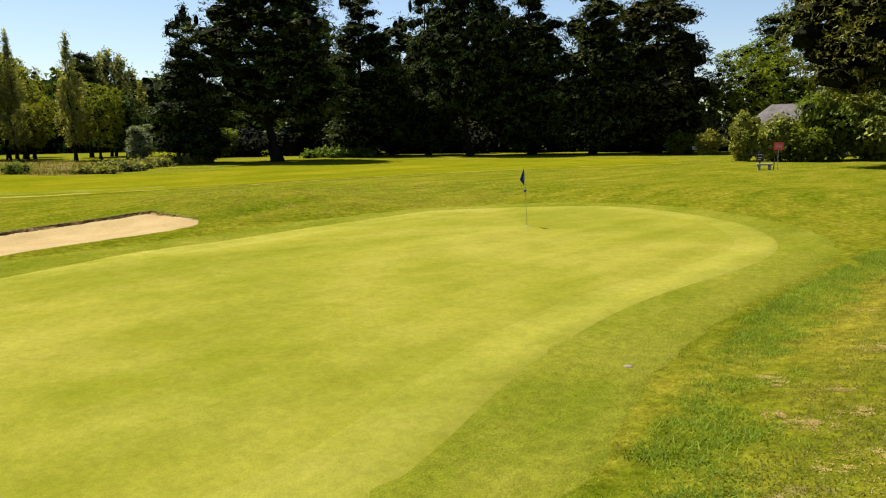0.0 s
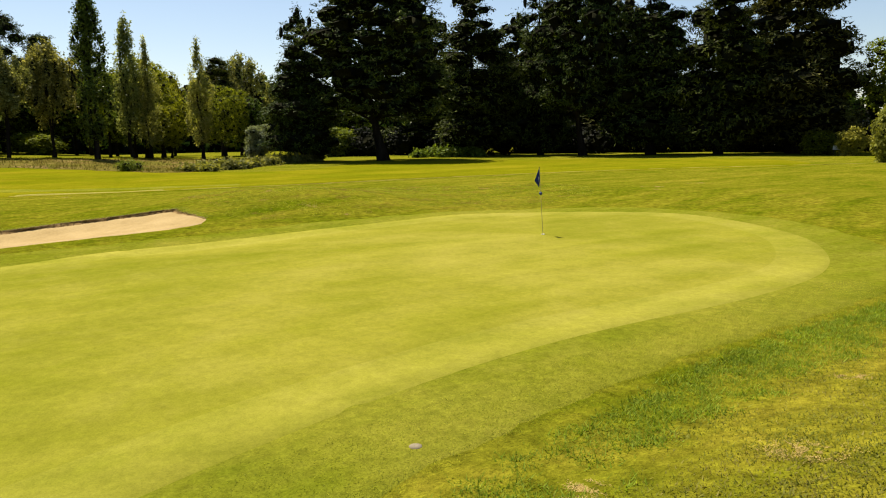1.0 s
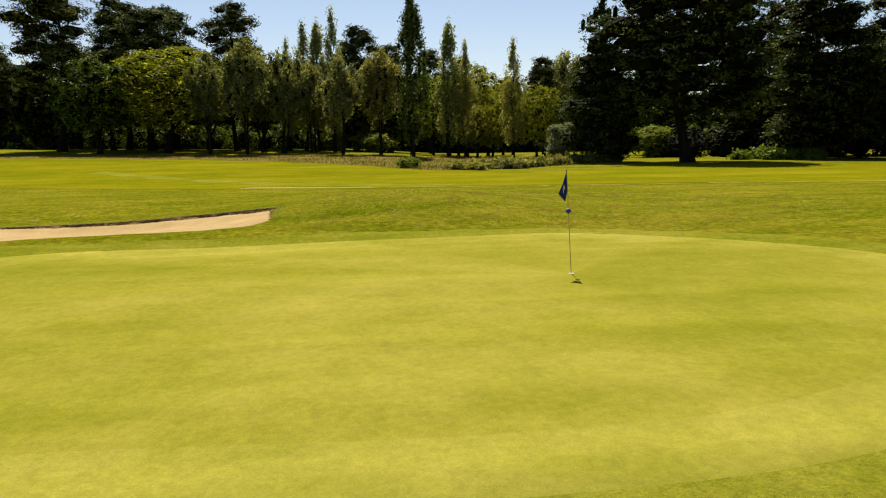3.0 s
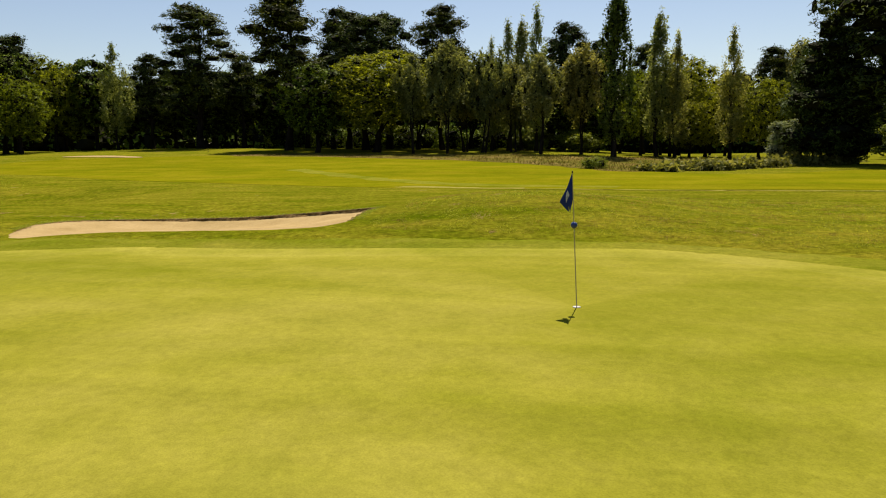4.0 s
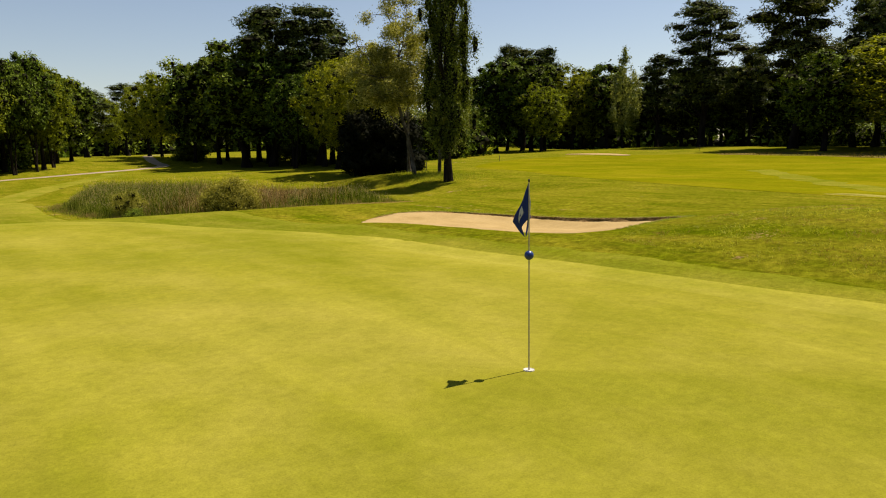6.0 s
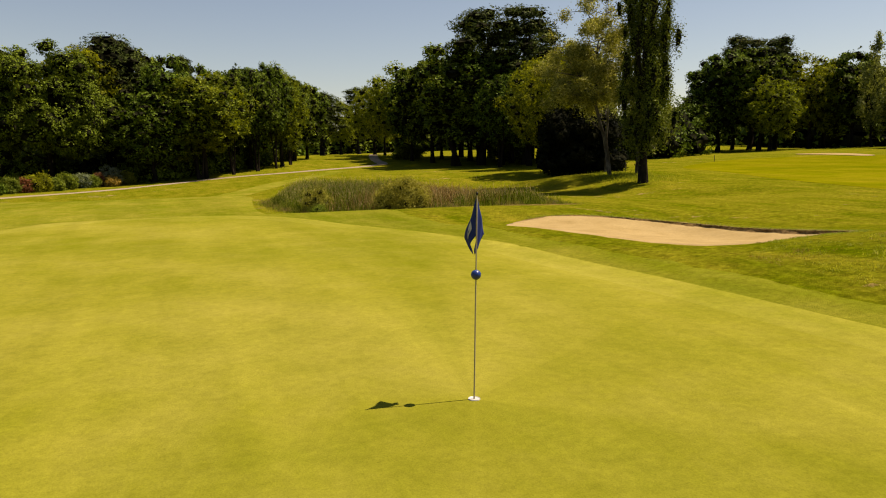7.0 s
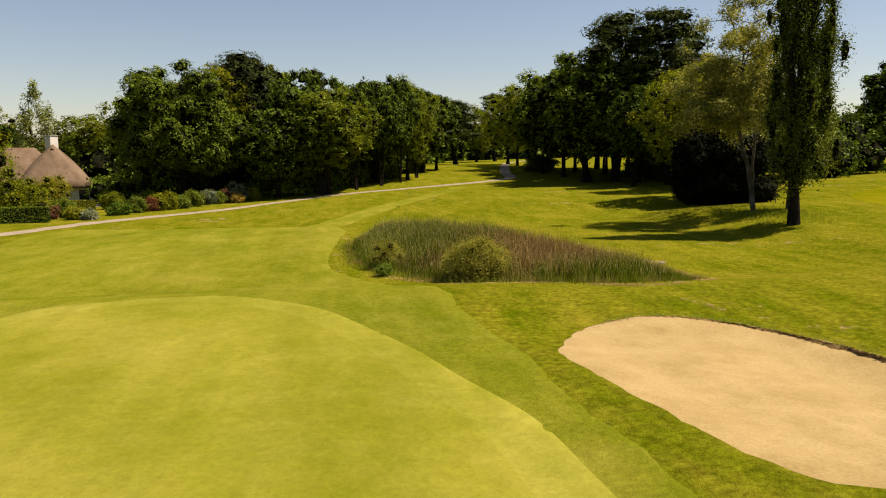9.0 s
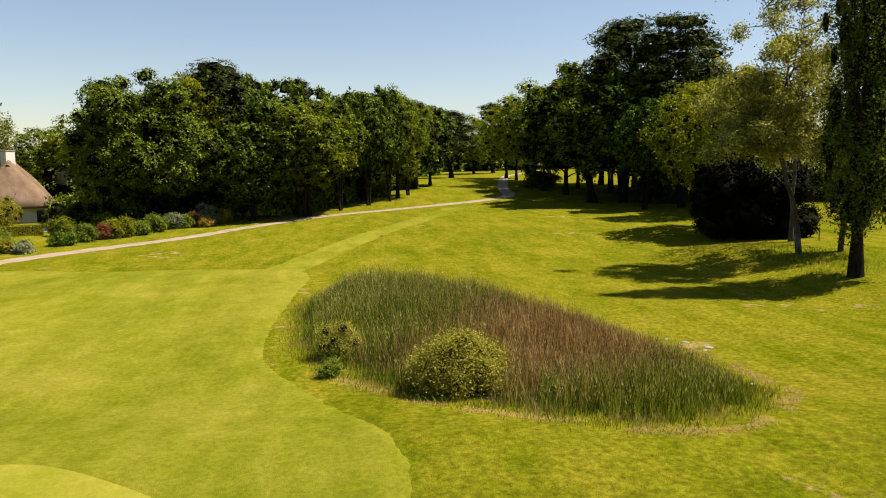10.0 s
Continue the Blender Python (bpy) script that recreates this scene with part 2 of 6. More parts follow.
# near-black: the shade inside crowns and hedges, put into the base colour
SHADE_CORE = grained("leaf_shade_core", [(0.006, 0.007, 0.003), (0.012, 0.013, 0.006), (0.02, 0.02, 0.01)], 3.0, 0.95, 0.6, 0.05, spec=0.02)
LEAF_OAK = leafage("oak_leaves", (0.008, 0.014, 0.001), (0.058, 0.095, 0.009), (0.240, 0.330, 0.034), 0.5, 0.16)
LEAF_LIGHT = leafage("young_leaves", (0.020, 0.029, 0.002), (0.118, 0.146, 0.010), (0.336, 0.375, 0.038), 0.5, 0.50)
LEAF_CYP = leafage("cypress_fronds", (0.004, 0.007, 0.002), (0.030, 0.046, 0.008), (0.150, 0.195, 0.040), 0.6, 0.14)
LEAF_BRONZE = leafage("bronzed_fronds", (0.007, 0.009, 0.003), (0.046, 0.050, 0.010), (0.175, 0.170, 0.042), 0.6, 0.14)
# pine needles again, lightened so the colour itself carries the sunlight
LEAF_PINE_LIT = leafage("pine_needles_painted_lit", (0.030, 0.038, 0.008), (0.110, 0.122, 0.022), (0.250, 0.250, 0.058), 0.55, 0.25)
LEAF_FERN = leafage("pale_ferns", (0.057, 0.074, 0.014), (0.149, 0.167, 0.044), (0.283, 0.283, 0.109), 0.5, 0.4)
LEAF_PINE = leafage("pine_needles", (0.004, 0.008, 0.002), (0.038, 0.056, 0.013), (0.175, 0.215, 0.050), 0.55, 0.14)
LEAF_POP = leafage("poplar_leaves", (0.009, 0.016, 0.003), (0.058, 0.092, 0.014), (0.195, 0.255, 0.050), 0.35, 0.26)
LEAF_ASPEN = leafage("silvery_poplar_leaves", (0.060, 0.082, 0.018), (0.195, 0.225, 0.068), (0.390, 0.395, 0.170), 0.4, 0.55)
LEAF_GROVE = leafage("grey_willow_leaves", (0.030, 0.038, 0.010), (0.150, 0.164, 0.052), (0.400, 0.400, 0.150), 0.5, 0.42)
LEAF_BIRCH = leafage("birch_leaves", (0.042, 0.055, 0.011), (0.172, 0.200, 0.046), (0.385, 0.410, 0.155), 0.4, 0.4, 0.2)
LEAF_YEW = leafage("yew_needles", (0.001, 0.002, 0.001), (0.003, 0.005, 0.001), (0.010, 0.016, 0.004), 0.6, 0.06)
LEAF_GORSE = leafage("gorse_leaves", (0.045, 0.052, 0.006), (0.185, 0.200, 0.028), (0.420, 0.415, 0.085), 0.5, 0.25, 0.5)
LEAF_HEDGE = leafage("hedge_leaves", (0.046, 0.065, 0.008), (0.127, 0.171, 0.020), (0.225, 0.270, 0.039), 0.5, 0.35)
LEAF_YELLOW = leafage("yellow_leaves", (0.077, 0.085, 0.009), (0.235, 0.235, 0.020), (0.372, 0.353, 0.039), 0.5, 0.4)
LEAF_RED = leafage("russet_leaves", (0.054, 0.031, 0.015), (0.157, 0.069, 0.039), (0.294, 0.127, 0.078), 0.5, 0.35)
LEAF_PALE = leafage("silver_leaves", (0.077, 0.100, 0.046), (0.196, 0.225, 0.127), (0.353, 0.363, 0.255), 0.5, 0.35)
LEAF_ORANGE = leafage("orange_blossom", (0.077, 0.069, 0.015), (0.294, 0.196, 0.039), (0.539, 0.314, 0.059), 0.5, 0.35)
REED_GREEN = leafage("green_reed", (0.018, 0.030, 0.002), (0.096, 0.132, 0.009), (0.330, 0.350, 0.048), 0.45, 0.25, 0.0)
REED_BROWN = leafage("brown_reed", (0.035, 0.022, 0.008), (0.180, 0.110, 0.042), (0.560, 0.400, 0.200), 0.6, 0.25, 0.0)
REED_BLUE = leafage("blue_green_reed", (0.022, 0.040, 0.005), (0.105, 0.145, 0.022), (0.310, 0.345, 0.075), 0.45, 0.25, 0.0)
PLUME = leafage("pale_reed_plumes", (0.242, 0.209, 0.110), (0.374, 0.330, 0.190), (0.506, 0.462, 0.290), 0.6, 0.3)
BLADE = leafage("rough_grass_blades", (0.092, 0.138, 0.007), (0.221, 0.253, 0.020), (0.396, 0.396, 0.087), 0.6, 0.55)
LUSH = leafage("lush_rough_blades", (0.045, 0.088, 0.004), (0.118, 0.188, 0.010), (0.310, 0.400, 0.062), 0.6, 0.45)
BANK_BLADE = leafage("olive_rough_blades", (0.062, 0.078, 0.006), (0.125, 0.138, 0.014), (0.250, 0.245, 0.050), 0.6, 0.4)
DRY_BLADE = leafage("dry_rough_blades", (0.100, 0.094, 0.012), (0.180, 0.160, 0.028), (0.320, 0.275, 0.085), 0.6, 0.4)
MEADOW = leafage("reddish_meadow_grass", (0.055, 0.062, 0.010), (0.105, 0.090, 0.022), (0.170, 0.122, 0.045), 0.6, 0.4)
STRAW = leafage("scorched_straw", (0.20, 0.155, 0.045), (0.29, 0.225, 0.078), (0.36, 0.285, 0.11), 0.6, 0.1)
HAY = leafage("tall_dry_grass", (0.104, 0.104, 0.024), (0.192, 0.160, 0.048), (0.288, 0.216, 0.096), 0.6, 0.35)


# ---- mesh helpers ----
def mesh_of(name, verts, faces, mat, smoothed=False):
    """A mesh from arrays of places and of equal-sided faces."""
    verts, faces = np.asarray(verts, dtype=np.float32), np.asarray(faces, dtype=np.int32)
    me = bpy.data.meshes.new(name)
    k = faces.shape[1]
    me.vertices.add(len(verts)), me.loops.add(faces.size), me.polygons.add(len(faces))
    me.vertices.foreach_set("co", verts.ravel())
    me.loops.foreach_set("vertex_index", faces.ravel())
    me.polygons.foreach_set("loop_start", np.arange(0, faces.size, k, dtype=np.int32))
    me.update(calc_edges=True)
    if smoothed:
        me.polygons.foreach_set("use_smooth", np.ones(len(faces), dtype=bool))
    me.materials.append(mat)
    return me


def part(name, me, parent, label=""):
    ob = new(name, me)
    ob.parent = parent
    return tagged(ob, label) if label else ob


def bm_part(name, bm, mat, parent=None, label="", smoothed=False):
    me = bpy.data.meshes.new(name)
    for f in bm.faces:
        f.smooth = smoothed
    bm.to_mesh(me)
    bm.free()
    me.materials.append(mat)
    ob = new(name, me)
    if parent:
        ob.parent = parent
    return tagged(ob, label) if label else ob


def curve_round(points, step=0.4, closed=True):
    """A soft line through the points given."""
    pts = np.array(points, dtype=float)
    out, count = [], len(pts)
    for i in range(count if closed else count - 1):
        if closed:
            a, b, c, d = pts[i - 1], pts[i], pts[(i + 1) % count], pts[(i + 2) % count]
        else:
            a, b, c, d = pts[max(i - 1, 0)], pts[i], pts[i + 1], pts[min(i + 2, count - 1)]
        for u in np.arange(0, 1, min(1.0, step / max(np.linalg.norm(c - b), 1e-6))):
            out.append(0.5 * (2 * b + (c - a) * u + (2 * a - 5 * b + 4 * c - d) * u * u + (3 * b - a - 3 * c + d) * u ** 3))
    if not closed:
        out.append(pts[-1])
    return np.array(out)


def inside(px, py, poly):
    """Which of the places lie within the outline."""
    hit = np.zeros(np.shape(px), dtype=bool)
    x2, y2 = np.roll(poly[:, 0], 1), np.roll(poly[:, 1], 1)
    for (xa, ya), xb, yb in zip(poly, x2, y2):
        if ya != yb:
            hit ^= ((ya > py) != (yb > py)) & (px < (xb - xa) * (py - ya) / (yb - ya) + xa)
    return hit


def near_line(px, py, poly, closed=True):
    """Distance of places from an outline."""
    best = np.full(np.shape(px), 1e9)
    ends = np.roll(poly, -1, axis=0) if closed else poly[1:]
    for a, b in zip(poly, ends):
        d = b - a
        u = np.clip(((px - a[0]) * d[0] + (py - a[1]) * d[1]) / max(d @ d, 1e-9), 0, 1)
        best = np.minimum(best, np.hypot(px - a[0] - u * d[0], py - a[1] - u * d[1]))
    return best


def sheet(name, outline, mat, height, grid, holes=(), extra=None, label="", category="", skirt=False):
    """A surface that follows the land within an outline, with holes."""
    from mathutils.geometry import delaunay_2d_cdt
    lo, hi = outline.min(axis=0), outline.max(axis=0)
    gx, gy = np.meshgrid(np.arange(lo[0], hi[0], grid), np.arange(lo[1], hi[1], grid))
    gx, gy = gx.ravel(), gy.ravel()
    if extra is not None:
        gx, gy = np.concatenate([gx, extra[:, 0]]), np.concatenate([gy, extra[:, 1]])
    keep = inside(gx, gy, outline) & (near_line(gx, gy, outline) > grid * 0.3)
    for h in holes:
        keep &= ~inside(gx, gy, h) & (near_line(gx, gy, h) > 0.12)
    pts, edges = [], []
    for loop in (outline, *holes):
        s = len(pts)
        pts += [Vector(p) for p in loop]
        edges += [(s + i, s + (i + 1) % len(loop)) for i in range(len(loop))]
    pts += [Vector(p) for p in zip(gx[keep], gy[keep])]
    if skirt:
        d = np.roll(outline, -1, axis=0) - np.roll(outline, 1, axis=0)
        d /= np.linalg.norm(d, axis=1)[:, None] + 1e-9
        inner = outline + np.column_stack([-d[:, 1], d[:, 0]]) * 0.1
        if not inside(inner[:1, 0], inner[:1, 1], outline)[0]:
            inner = 2 * outline - inner
        pts += [Vector(p) for p in inner]
    v, _, f, *_ = delaunay_2d_cdt(pts, edges, [], 1, 1e-5)
    v, f = np.array([tuple(p) for p in v]), np.array(f)
    mid = v[f].mean(axis=1)
    ok = inside(mid[:, 0], mid[:, 1], outline)
    for h in holes:
        ok &= ~inside(mid[:, 0], mid[:, 1], h)
    z = height(v[:, 0], v[:, 1])
    if skirt:
        rim = near_line(v[:, 0], v[:, 1], outline) < 0.01
        z = np.where(rim, ground_z(v[:, 0], v[:, 1]) - 0.012, z)
    me = mesh_of(name, np.column_stack([v, z]), f[ok], mat, True)
    if me.polygons[0].normal.z < 0:
        me.flip_normals()
    return tagged(new(name, me), label, category, kind="structure")


def tube(path, radii, sides=8, rng=None):
    """Places and four-sided faces of a tapering round stem along a line of places."""
    path = np.array(path, dtype=float)
    radii = np.asarray(radii, dtype=float)
    along = np.gradient(path, axis=0)
    along /= np.linalg.norm(along, axis=1)[:, None] + 1e-9
    ref = np.array([0.0, 0.0, 1.0]) if abs(along[0][2]) < 0.9 else np.array([1.0, 0.0, 0.0])
    u = np.cross(along, ref)
    u /= np.linalg.norm(u, axis=1)[:, None] + 1e-9
    w = np.cross(along, u)
    a = np.linspace(0, 2 * np.pi, sides, endpoint=False)
    ring = u[:, None, :] * np.cos(a)[None, :, None] + w[:, None, :] * np.sin(a)[None, :, None]
    wob = 1 + (0 if rng is None else rng.normal(0, 0.08, (len(path), sides)))
    verts = path[:, None, :] + ring * (radii[:, None] * wob)[:, :, None]
    i = np.arange(len(path) - 1)[:, None] * sides
    j = np.arange(sides)[None, :]
    k = (j + 1) % sides
    faces = np.stack([i + j, i + k, i + sides + k, i + sides + j], axis=-1).reshape(-1, 4)
    return verts.reshape(-1, 3), faces


def join(pieces):
    vs, fs, s = [], [], 0
    for v, f in pieces:
        vs.append(v), fs.append(f + s)
        s += len(v)
    return np.concatenate(vs), np.concatenate(fs)


def leaf_quads(centres, normals, size, slim, rng):
    """A three-cornered leaf at every place, facing its normal."""
    n = len(centres)
    normals = normals / (np.linalg.norm(normals, axis=1)[:, None] + 1e-9)
    u = np.cross(normals, rng.normal(size=(n, 3)))
    u /= np.linalg.norm(u, axis=1)[:, None] + 1e-9
    w = np.cross(normals, u)
    s = (size * rng.uniform(0.6, 1.4, n))[:, None]
    v = np.stack([centres + u * s * 1.1, centres - u * s * 0.7 + w * s * slim, centres - u * s * 0.7 - w * s * slim], axis=1).reshape(-1, 3)
    return v, np.arange(3 * n).reshape(-1, 3)


# ---- ground, greens, bunker, path ----
GREEN_EDGE = curve_round([(10.2, -16.5), (10.2, -18.6), (9.58, -20.39), (8.26, -21.89), (7.22, -23.67), (5.43, -24.55), (3.61, -25.15), (1.59, -25.09), (-0.38, -23.86), (-2.25, -22.14), (-3.54, -19.67), (-4.56, -17.09), (-5.34, -14.27), (-6.24, -11.51), (-6.51, -9.07), (-6.64, -6.45), (-6.65, -4.22), (-6.66, -1), (-6.68, 2.06), (-5.48, 4.71), (-3.15, 6.82), (-0.51, 7.9), (2.39, 7.27), (5.5, 5.25), (7.6, 2.5), (8.75, -0.3), (8.98, -3.5), (8.7, -7), (8.7, -9.3), (9, -11.8), (9.5, -14)])
FRINGE_EDGE = curve_round([(12, -19), (12.8, -24), (17.4, -33.21), (19.15, -47.03), (20.61, -64.97), (10.13, -63.79), (1.95, -62.86), (-3.85, -59.11), (-3.31, -48.57), (-2.65, -41.51), (-2.77, -35.83), (-4.67, -31.1), (-6.58, -25.43), (-6.76, -21.4), (-7.25, -16.46), (-7.2, -12.53), (-7.69, -7.61), (-7.75, -2.02), (-7.57, 1.94), (-6.63, 5.34), (-4.21, 8.21), (-0.8, 9.1), (3.2, 8.7), (6.6, 6.4), (9, 3.3), (10.2, -0.2), (10.3, -5), (10.3, -9.3), (10.7, -12), (11.5, -15)])
FRINGE_EDGE = curve_round(FRINGE_EDGE, 0.16)
FRINGE_EDGE = FRINGE_EDGE + np.array([(0.16 * noise.noise((x * 1.1, y * 1.1, 0)) + 0.07 * noise.noise((x * 4, y * 4, 1)), 0.16 * noise.noise((x * 1.1, y * 1.1, 5)) + 0.07 * noise.noise((x * 4, y * 4, 6))) for x, y in FRINGE_EDGE])
BUNKER_EDGE = curve_round([(-8.12, -15.47), (-8.79, -17.07), (-9.71, -18.5), (-11.16, -19.31), (-12.72, -19.42), (-14.06, -18.88), (-15.2, -17.9), (-16.1, -16.5), (-16.6, -15.2), (-16.6, -13.8), (-16.4, -12.2), (-16, -10.8), (-15.3, -9.3), (-14.9, -8.2), (-14.3, -7.1), (-13.3, -7.15), (-12.0, -7.05), (-10.75, -7.0), (-9.85, -7.4), (-9.25, -8.2), (-8.9, -9.4), (-8.62, -11.1), (-8.25, -13.2)], 0.25)
BUNKER_EDGE = BUNKER_EDGE + np.array([(0.10 * noise.noise((x * 1.7, y * 1.7, 2)) + 0.05 * noise.noise((x * 6, y * 6, 3)), 0.10 * noise.noise((x * 1.7, y * 1.7, 7)) + 0.05 * noise.noise((x * 6, y * 6, 9))) for x, y in BUNKER_EDGE])
REED_EDGE = curve_round([(-4.22, -37.91), (-4.89, -35.62), (-6.5, -32.5), (-8.7, -29.4), (-11.3, -26.2), (-13.8, -25.0), (-16.7, -26.2), (-18.9, -28.9), (-19.05, -32.23), (-18.16, -35.93), (-16.64, -40.29), (-13.9, -46.39), (-10.35, -50.75), (-6.35, -51.23), (-4.22, -46.06)], 0.5)
TRACK_LINE = [(24.98, -56.36), (21.1, -72.03), (15.26, -81.94), (9.11, -90.62), (4.5, -99.5), (-4.5, -109), (-16, -114), (-25.5, -119), (-33, -124.5), (-38, -131), (-40.5, -144), (-44.5, -160), (-50, -180), (-58, -205), (-75, -240)]

rng = np.random.default_rng(5)


def with_lift(lift):
    return lambda x, y: ground_z(x, y) + lift


def ring_points(step, reach, skip):
    g = np.arange(-reach, reach + step, step)
    gx, gy = np.meshgrid(g, g)
    p = np.column_stack([gx.ravel(), gy.ravel()]) + (-20, -25)
    return p[np.abs(p - (-20, -25)).max(axis=1) > skip]


far_rim = np.array([(1500 * math.cos(a) - 20, 1500 * math.sin(a) - 25) for a in np.linspace(0, 2 * math.pi, 48, endpoint=False)])
near_g = np.arange(-45, 46, 0.9)
nx, ny = np.meshgrid(near_g, near_g)
near_pts = np.column_stack([nx.ravel(), ny.ravel()]) + (-8, -15)
mid_pts = ring_points(4.0, 190, 0)
mid_pts = mid_pts[np.abs(mid_pts - (-8, -15)).max(axis=1) > 46]
spots = np.concatenate([near_pts, mid_pts, ring_points(60.0, 1300, 192)])
sheet("ground", far_rim, ROUGH, ground_z, 300.0, [BUNKER_EDGE], spots, "rough golf course turf with drier yellow patches", "grass")
sheet("fringe", FRINGE_EDGE, FRINGE, with_lift(0.022), 0.8, (), None, "shorter mown fringe and apron round the green", "grass", True)
edge_way = np.roll(GREEN_EDGE, -1, axis=0) - np.roll(GREEN_EDGE, 1, axis=0)
INNER_EDGE = GREEN_EDGE + np.column_stack([edge_way[:, 1], -edge_way[:, 0]]) / np.linalg.norm(edge_way, axis=1)[:, None] * 1.25
sheet("green_collar", GREEN_EDGE, LAP, with_lift(0.036), 0.6, [INNER_EDGE], None, "paler last mower's lap round the putting green", "putting green", True)
sheet("putting_green", INNER_EDGE, GREEN, with_lift(0.036), 0.8, (), None, "closely mown pale yellow-green putting surface", "putting green")
FAIRWAY_EDGE = curve_round([(-32, -9), (-30, 2), (-29, 16), (-22.5, 34), (-16, 50), (-30, 62), (-50, 50), (-62, 32), (-50, 14), (-66, 3), (-86, -6), (-92, -22), (-94, -48), (-80, -74), (-58, -66), (-47, -44), (-38, -24)], 1.0)
sheet("fairway", FAIRWAY_EDGE, FAIRWAY, with_lift(0.012), 2.0, (), None, "mown fairway turf with faint mower lanes", "grass")


DRY = turf("dry_meadow_turf", (0.060, 0.078, 0.008), (0.098, 0.088, 0.014), (0.140, 0.100, 0.030), 0.6, 20, 1.0, 0.05, straw=(0.28, (0.165, 0.115, 0.042)), mottle=0.2, tuft=0.3)
DRY_EDGE = curve_round([(-92, -50), (-89, -34), (-81.5, -18.5), (-70.5, -5.5), (-61, 1.5), (-55, 5.5), (-61, 12), (-70, 20), (-78, 30), (-88, 38), (-104, 34), (-106, 20), (-97, 8), (-97, -8), (-98, -24), (-100, -40), (-98, -52)], 1.0)
DRY_EDGE = DRY_EDGE + np.array([(1.1 * noise.noise((x * 0.25, y * 0.25, 3)) + 0.5 * noise.noise((x, y, 3)), 1.1 * noise.noise((x * 0.25, y * 0.25, 8)) + 0.5 * noise.noise((x, y, 8))) for x, y in DRY_EDGE])
sheet("meadow", DRY_EDGE, DRY, with_lift(0.03), 2.0, (), None, "dry reddish meadow grass below the western trees", "grass")


def ribbon(name, line, width, mat, lift, label, category, ragged=0.12):
    """A strip of surface along a line on the land, its edges a little uneven."""
    c = curve_round(line, min(1.2, width * 2), False)
    d = np.gradient(c, axis=0)
    d /= np.linalg.norm(d, axis=1)[:, None]
    side = np.column_stack([-d[:, 1], d[:, 0]])
    rows = []
    for u in (-0.5, -0.25, 0, 0.25, 0.5):
        q = c + side * (u * width + (rng.normal(0, ragged, len(c)) if abs(u) == 0.5 else 0))[..., None] if abs(u) == 0.5 else c + side * (u * width)
        rows.append(np.column_stack([q, ground_z(q[:, 0], q[:, 1]) + lift]))
    v = np.stack(rows, axis=1)
    n = len(c)
    i, j = np.meshgrid(np.arange(n - 1), np.arange(4), indexing="ij")
    f = np.stack([i * 5 + j, (i + 1) * 5 + j, (i + 1) * 5 + j + 1, i * 5 + j + 1], axis=-1).reshape(-1, 4)
    me = mesh_of(name, v.reshape(-1, 3), f, mat, True)
    if me.polygons[0].normal.z < 0:
        me.flip_normals()
    return tagged(new(name, me), label, category, kind="structure")


ribbon("path", TRACK_LINE, 2.2, GRAVEL, 0.018, "pale gravel cart path winding across the course", "path")
ribbon("trim", [(-33.4, -11), (-32.3, -7.4), (-30.9, -1.4), (-29.4, 5.7), (-28.1, 14.7), (-26.5, 25), (-22.3, 38), (-16, 50), (-10, 62)], 0.40, PALE, 0.018, "pale worn line along the edge of the fairway", "grass", 0.15)
ribbon("trim", [(-34.1, -10.5), (-33.2, -8.1), (-32.0, -5.2), (-31.5, -2.6)], 0.8, PALE, 0.022, "pale worn streak at the edge of the fairway", "grass", 0.2)
ribbon("trim", [(-1.55, -58.47), (-5, -69.65), (-9.76, -81.98), (-17, -96), (-25, -113)], 3.2, FRINGE, 0.012, "shorter mown way across the turf", "grass", 0.08)
ribbon("trim", [(-60, -28), (-46, -17), (-36, -7), (-33, 3)], 2.2, FRINGE, 0.018, "pale worn way across the fairway", "grass", 0.25)


def sand_z(x, y):
    edge = near_line(np.asarray(x), np.asarray(y), BUNKER_EDGE)
    back = smooth((-x - 10.5) / 5.0) * (0.3 + 0.7 * smooth((y + 19) / 5))
    return ground_z(x, y) - 0.012 - 0.19 * back - 0.14 * smooth(edge / 2.2) + 0.08 * back * smooth((1.2 - edge) / 1.2)


# where somebody stood and raked
SAND_PRINTS = [(-12.2, -9.6), (-12.5, -10.1), (-12.0, -10.4), (-10.2, -11.6), (-9.9, -9.3), (-11.6, -12.2), (-11.0, -12.9), (-12.9, -13.6), (-10.8, -8.2), (-13.8, -11.4), (-13.4, -10.9)]


def rippled_sand(x, y):
    z = sand_z(x, y)
    for px, py in SAND_PRINTS:
        z = z - 0.045 * np.exp(-(((x - px) / 0.14) ** 2) - ((y - py) / 0.2) ** 2)
    return z + np.array([0.02 * noise.noise((a * 0.9, b * 0.9, 3)) + 0.012 * noise.noise((a * 3, b * 3, 8)) for a, b in zip(x, y)])


bunker = sheet("bunker", BUNKER_EDGE, SAND, rippled_sand, 0.16, (), None, "sand bunker raked flat with a steep turfed back lip", "bunker")
# the cut face of turf and soil between the grass edge and the sand, deepest at the back
loop = BUNKER_EDGE
mid = loop.mean(axis=0)
out = loop - mid
out /= np.linalg.norm(out, axis=1)[:, None]
levels = []
